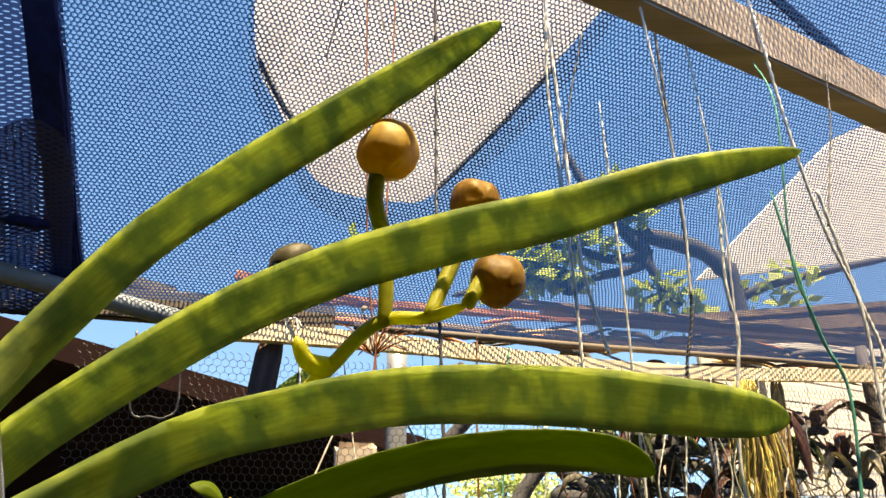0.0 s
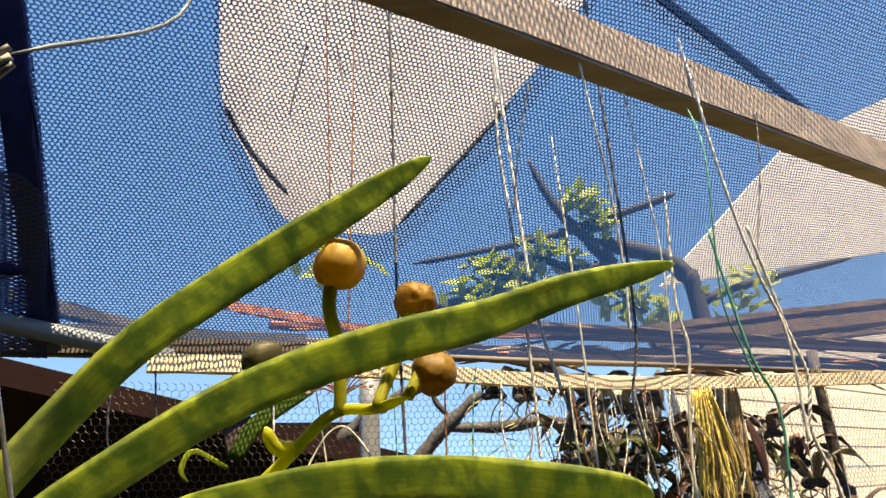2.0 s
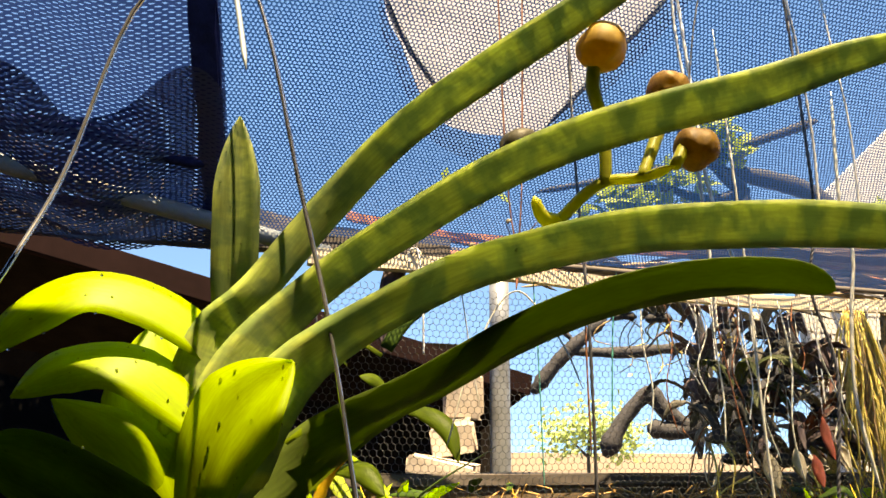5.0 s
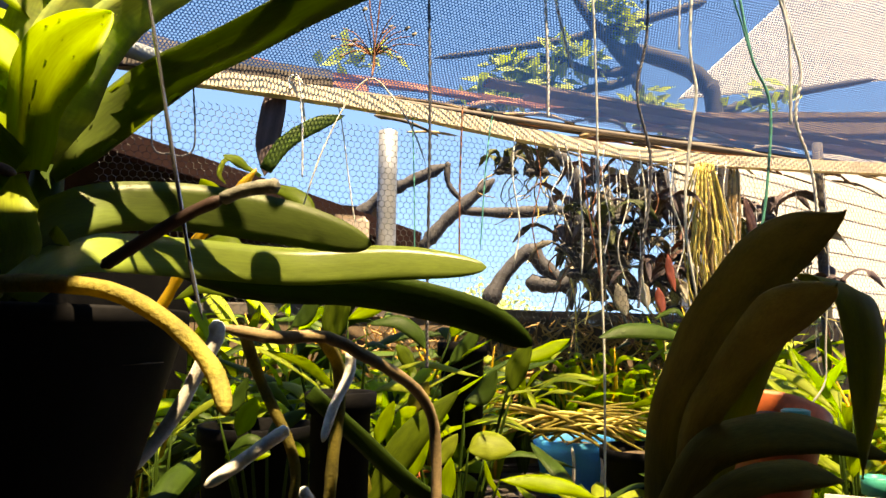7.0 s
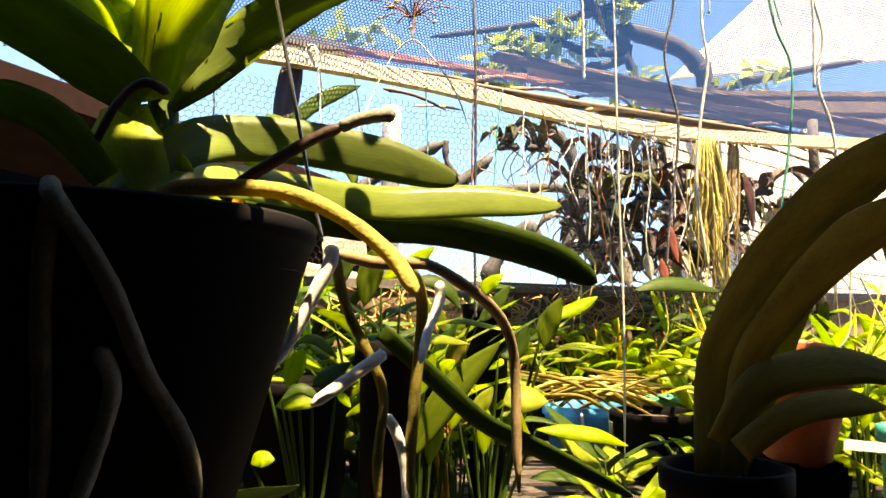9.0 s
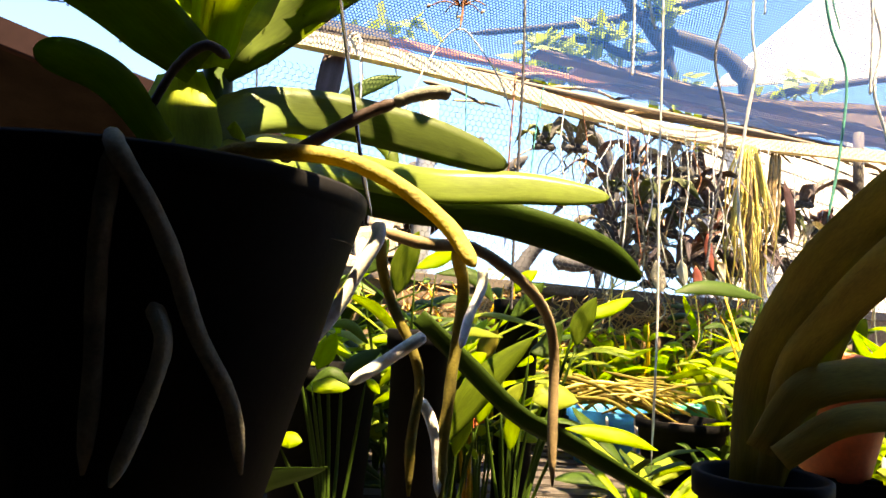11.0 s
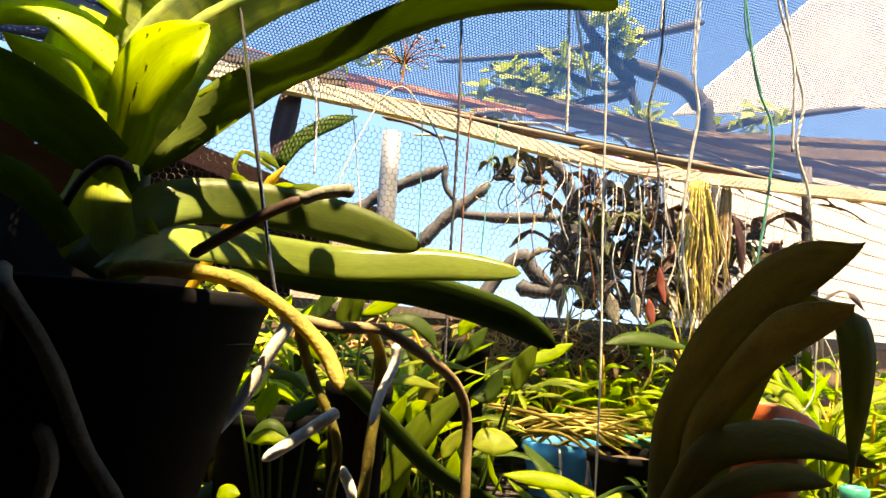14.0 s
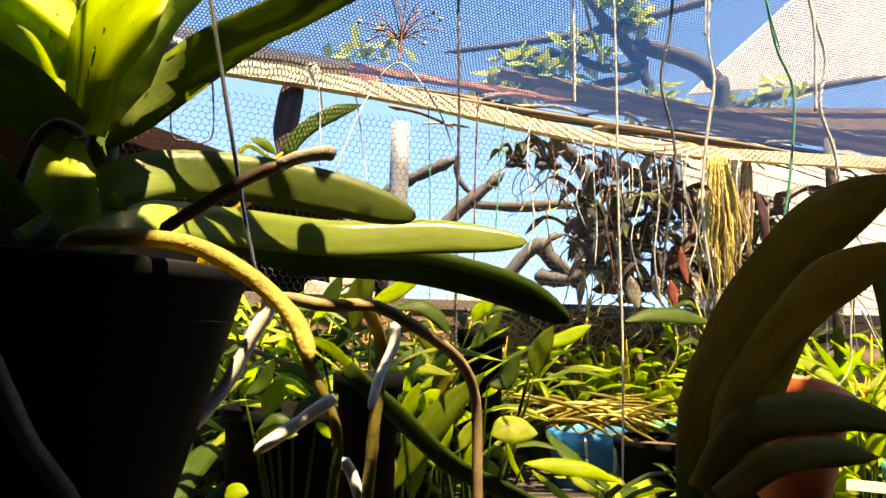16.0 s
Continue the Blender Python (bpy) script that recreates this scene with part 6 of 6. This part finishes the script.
wire([(0.465, 1.974, 1.822), (0.494, 1.986, 1.618), (0.530, 2.000, 1.408)], 0.0022, RUST_WIRE, "rusty wire hanging from the batten", n=24)
wire([(0.186, 1.861, 1.895), (0.167, 1.854, 1.745), (0.150, 1.847, 1.490)], 0.0022, GREEN_STRING, "twisted teal string hanging from the batten", n=24)
wire([(-0.045, 1.768, 1.874), (-0.037, 1.771, 1.661), (-0.031, 1.774, 1.320)], 0.0018, GREEN_STRING, "green string hanging from the batten", n=24)
wire([(0.097, 1.814, 1.908), (0.090, 1.812, 1.679), (0.090, 1.812, 1.401)], 0.0026, RUST_WIRE, "rusty wire hanging from the batten", n=24)
wire([(-0.241, 1.689, 1.865), (-0.227, 1.694, 1.796), (-0.202, 1.704, 1.619), (-0.186, 1.711, 1.529)], 0.0018, PALE_STRING, "thin grey string hanging from the batten", n=24)
wire([(-0.657, 1.510, 1.858), (-0.651, 1.512, 1.695), (-0.613, 1.528, 1.678), (-0.584, 1.540, 1.678), (-0.564, 1.547, 1.712), (-0.574, 1.543, 1.863)], 0.0024, DARK_WIRE, "dark looped wire hanging at the eave", "wire_loop", n=40)
wire([(0.566, 0.850, 1.327), (0.559, 0.850, 1.243), (0.555, 0.850, 1.193), (0.531, 0.850, 1.159)], 0.0014, PALE_STRING, "thin pale root hanging by the orange pot", "hanging_root", n=24)
wire([(0.574, 0.850, 1.277), (0.600, 0.850, 1.220), (0.632, 0.850, 1.160)], 0.0014, PALE_STRING, "thin pale root hanging by the orange pot", "hanging_root", n=24)
bm = bmesh.new()
tube([(0.017 * math.cos(a), 0, 0.05 * math.sin(a)) for a in (2 * math.pi * k / 12 for k in range(13))], 0.0022, 0.0022, 36, 6, bm=bm, blunt=True)
tagged(link_mesh("wire_ring", bm, STEEL), "oval wire ring hanging among the orchids", "wire").matrix_world = pose(*(0.496, 2.300, 1.367), 0, 0, 0)
perch = thing("backlit_orchid", "dark backlit orchid leaf hanging under the batten", "orchid", at=(-0.394, 1.573, 1.659))
PI_ = Matrix.Translation(-perch.location)
for pts, w, m in (([(-0.388, 1.629, 1.879), (-0.397, 1.626, 1.816), (-0.406, 1.622, 1.738), (-0.410, 1.620, 1.647)], 0.062, HANG_DARK), ([(-0.398, 1.571, 1.651), (-0.355, 1.589, 1.725), (-0.283, 1.618, 1.784), (-0.216, 1.645, 1.816)], 0.04, LEAF_SHADE_DEEP), ([(-0.407, 1.568, 1.635), (-0.475, 1.540, 1.673), (-0.497, 1.531, 1.634), (-0.482, 1.537, 1.608)], 0.012, LEAF_MID)):
    bm = blade(pts, w, (0.2, -1, 0.1), 0.05, 0.0015, 14, 0.8, 1.2)
    bmesh.ops.transform(bm, matrix=PI_, verts=bm.verts)
    part("leaf", bm, m, perch)
pot_at("teal_pot", (OP.x + 0.026, OP.y + 0.004, OP.z - 0.030), 0.014, 0.011, 0.026, TEAL_PLASTIC, "tiny teal plastic pot standing in the orange pot")

# small dried flower head caught in the rusty wires
dried = thing("dried_flower", "reddish dried flower head with tiny white blossoms", "flower", at=(-0.086, 0.915, 1.700))
rng = random.Random(8)
for k in range(20):
    a, e = k * 2.4, rng.uniform(-0.3, 0.9)
    d = Vector((math.cos(a), 0.6 * math.sin(a), e)).normalized() * rng.uniform(0.035, 0.075)
    stem = part("stem", tube([(0, 0, -0.02), d * 0.5, d], 0.0013, 0.0009, 6, 4), RUST_WIRE, dried)
    if k % 2:
        part("blossom", blade([d, d + Vector((0.003, -0.002, 0.003)), d + Vector((0.008, -0.002, 0.004))], 0.006, (0, -1, 0.2), 0.2, 0.0006, 5, 0.6, 1.2), PALE_LEAF, stem)

# a broad leaf held level over the bench
level = thing("broad_leaf_orchid", "dark green orchid with one broad level leaf above the bench", "orchid", "broad-leaved orchids", at=(0.36, 0.93, BENCH))
LI = Matrix.Translation(-level.location)
for nm, bm, m in (("stem", tube([(0.36, 0.93, BENCH), (0.37, 0.92, 1.08), (0.389, 0.900, 1.252)], 0.004, 0.003, 12, 6), LEAF_SHADE_DEEP), ("leaf", blade([(0.389, 0.900, 1.252), (0.341, 0.891, 1.262), (0.294, 0.882, 1.264), (0.246, 0.873, 1.252)], 0.030, (0, -0.75, 0.6), 0.2, 0.0015, 16, 0.5, 1.2, 0.02, lance=1.0), LEAF_SHADE_DEEP)):
    bmesh.ops.transform(bm, matrix=LI, verts=bm.verts)
    part(nm, bm, m, level)

# white plant label beside the orange pot
tagged(link_mesh("plant_tag", rail((0.600, 0.950, 1.015), (0.695, 0.970, 1.004), 0.002, 0.016, 0.0005), WHITE_ROOF, smooth=False), "white plastic plant label lying among the leaves", "plant tag")
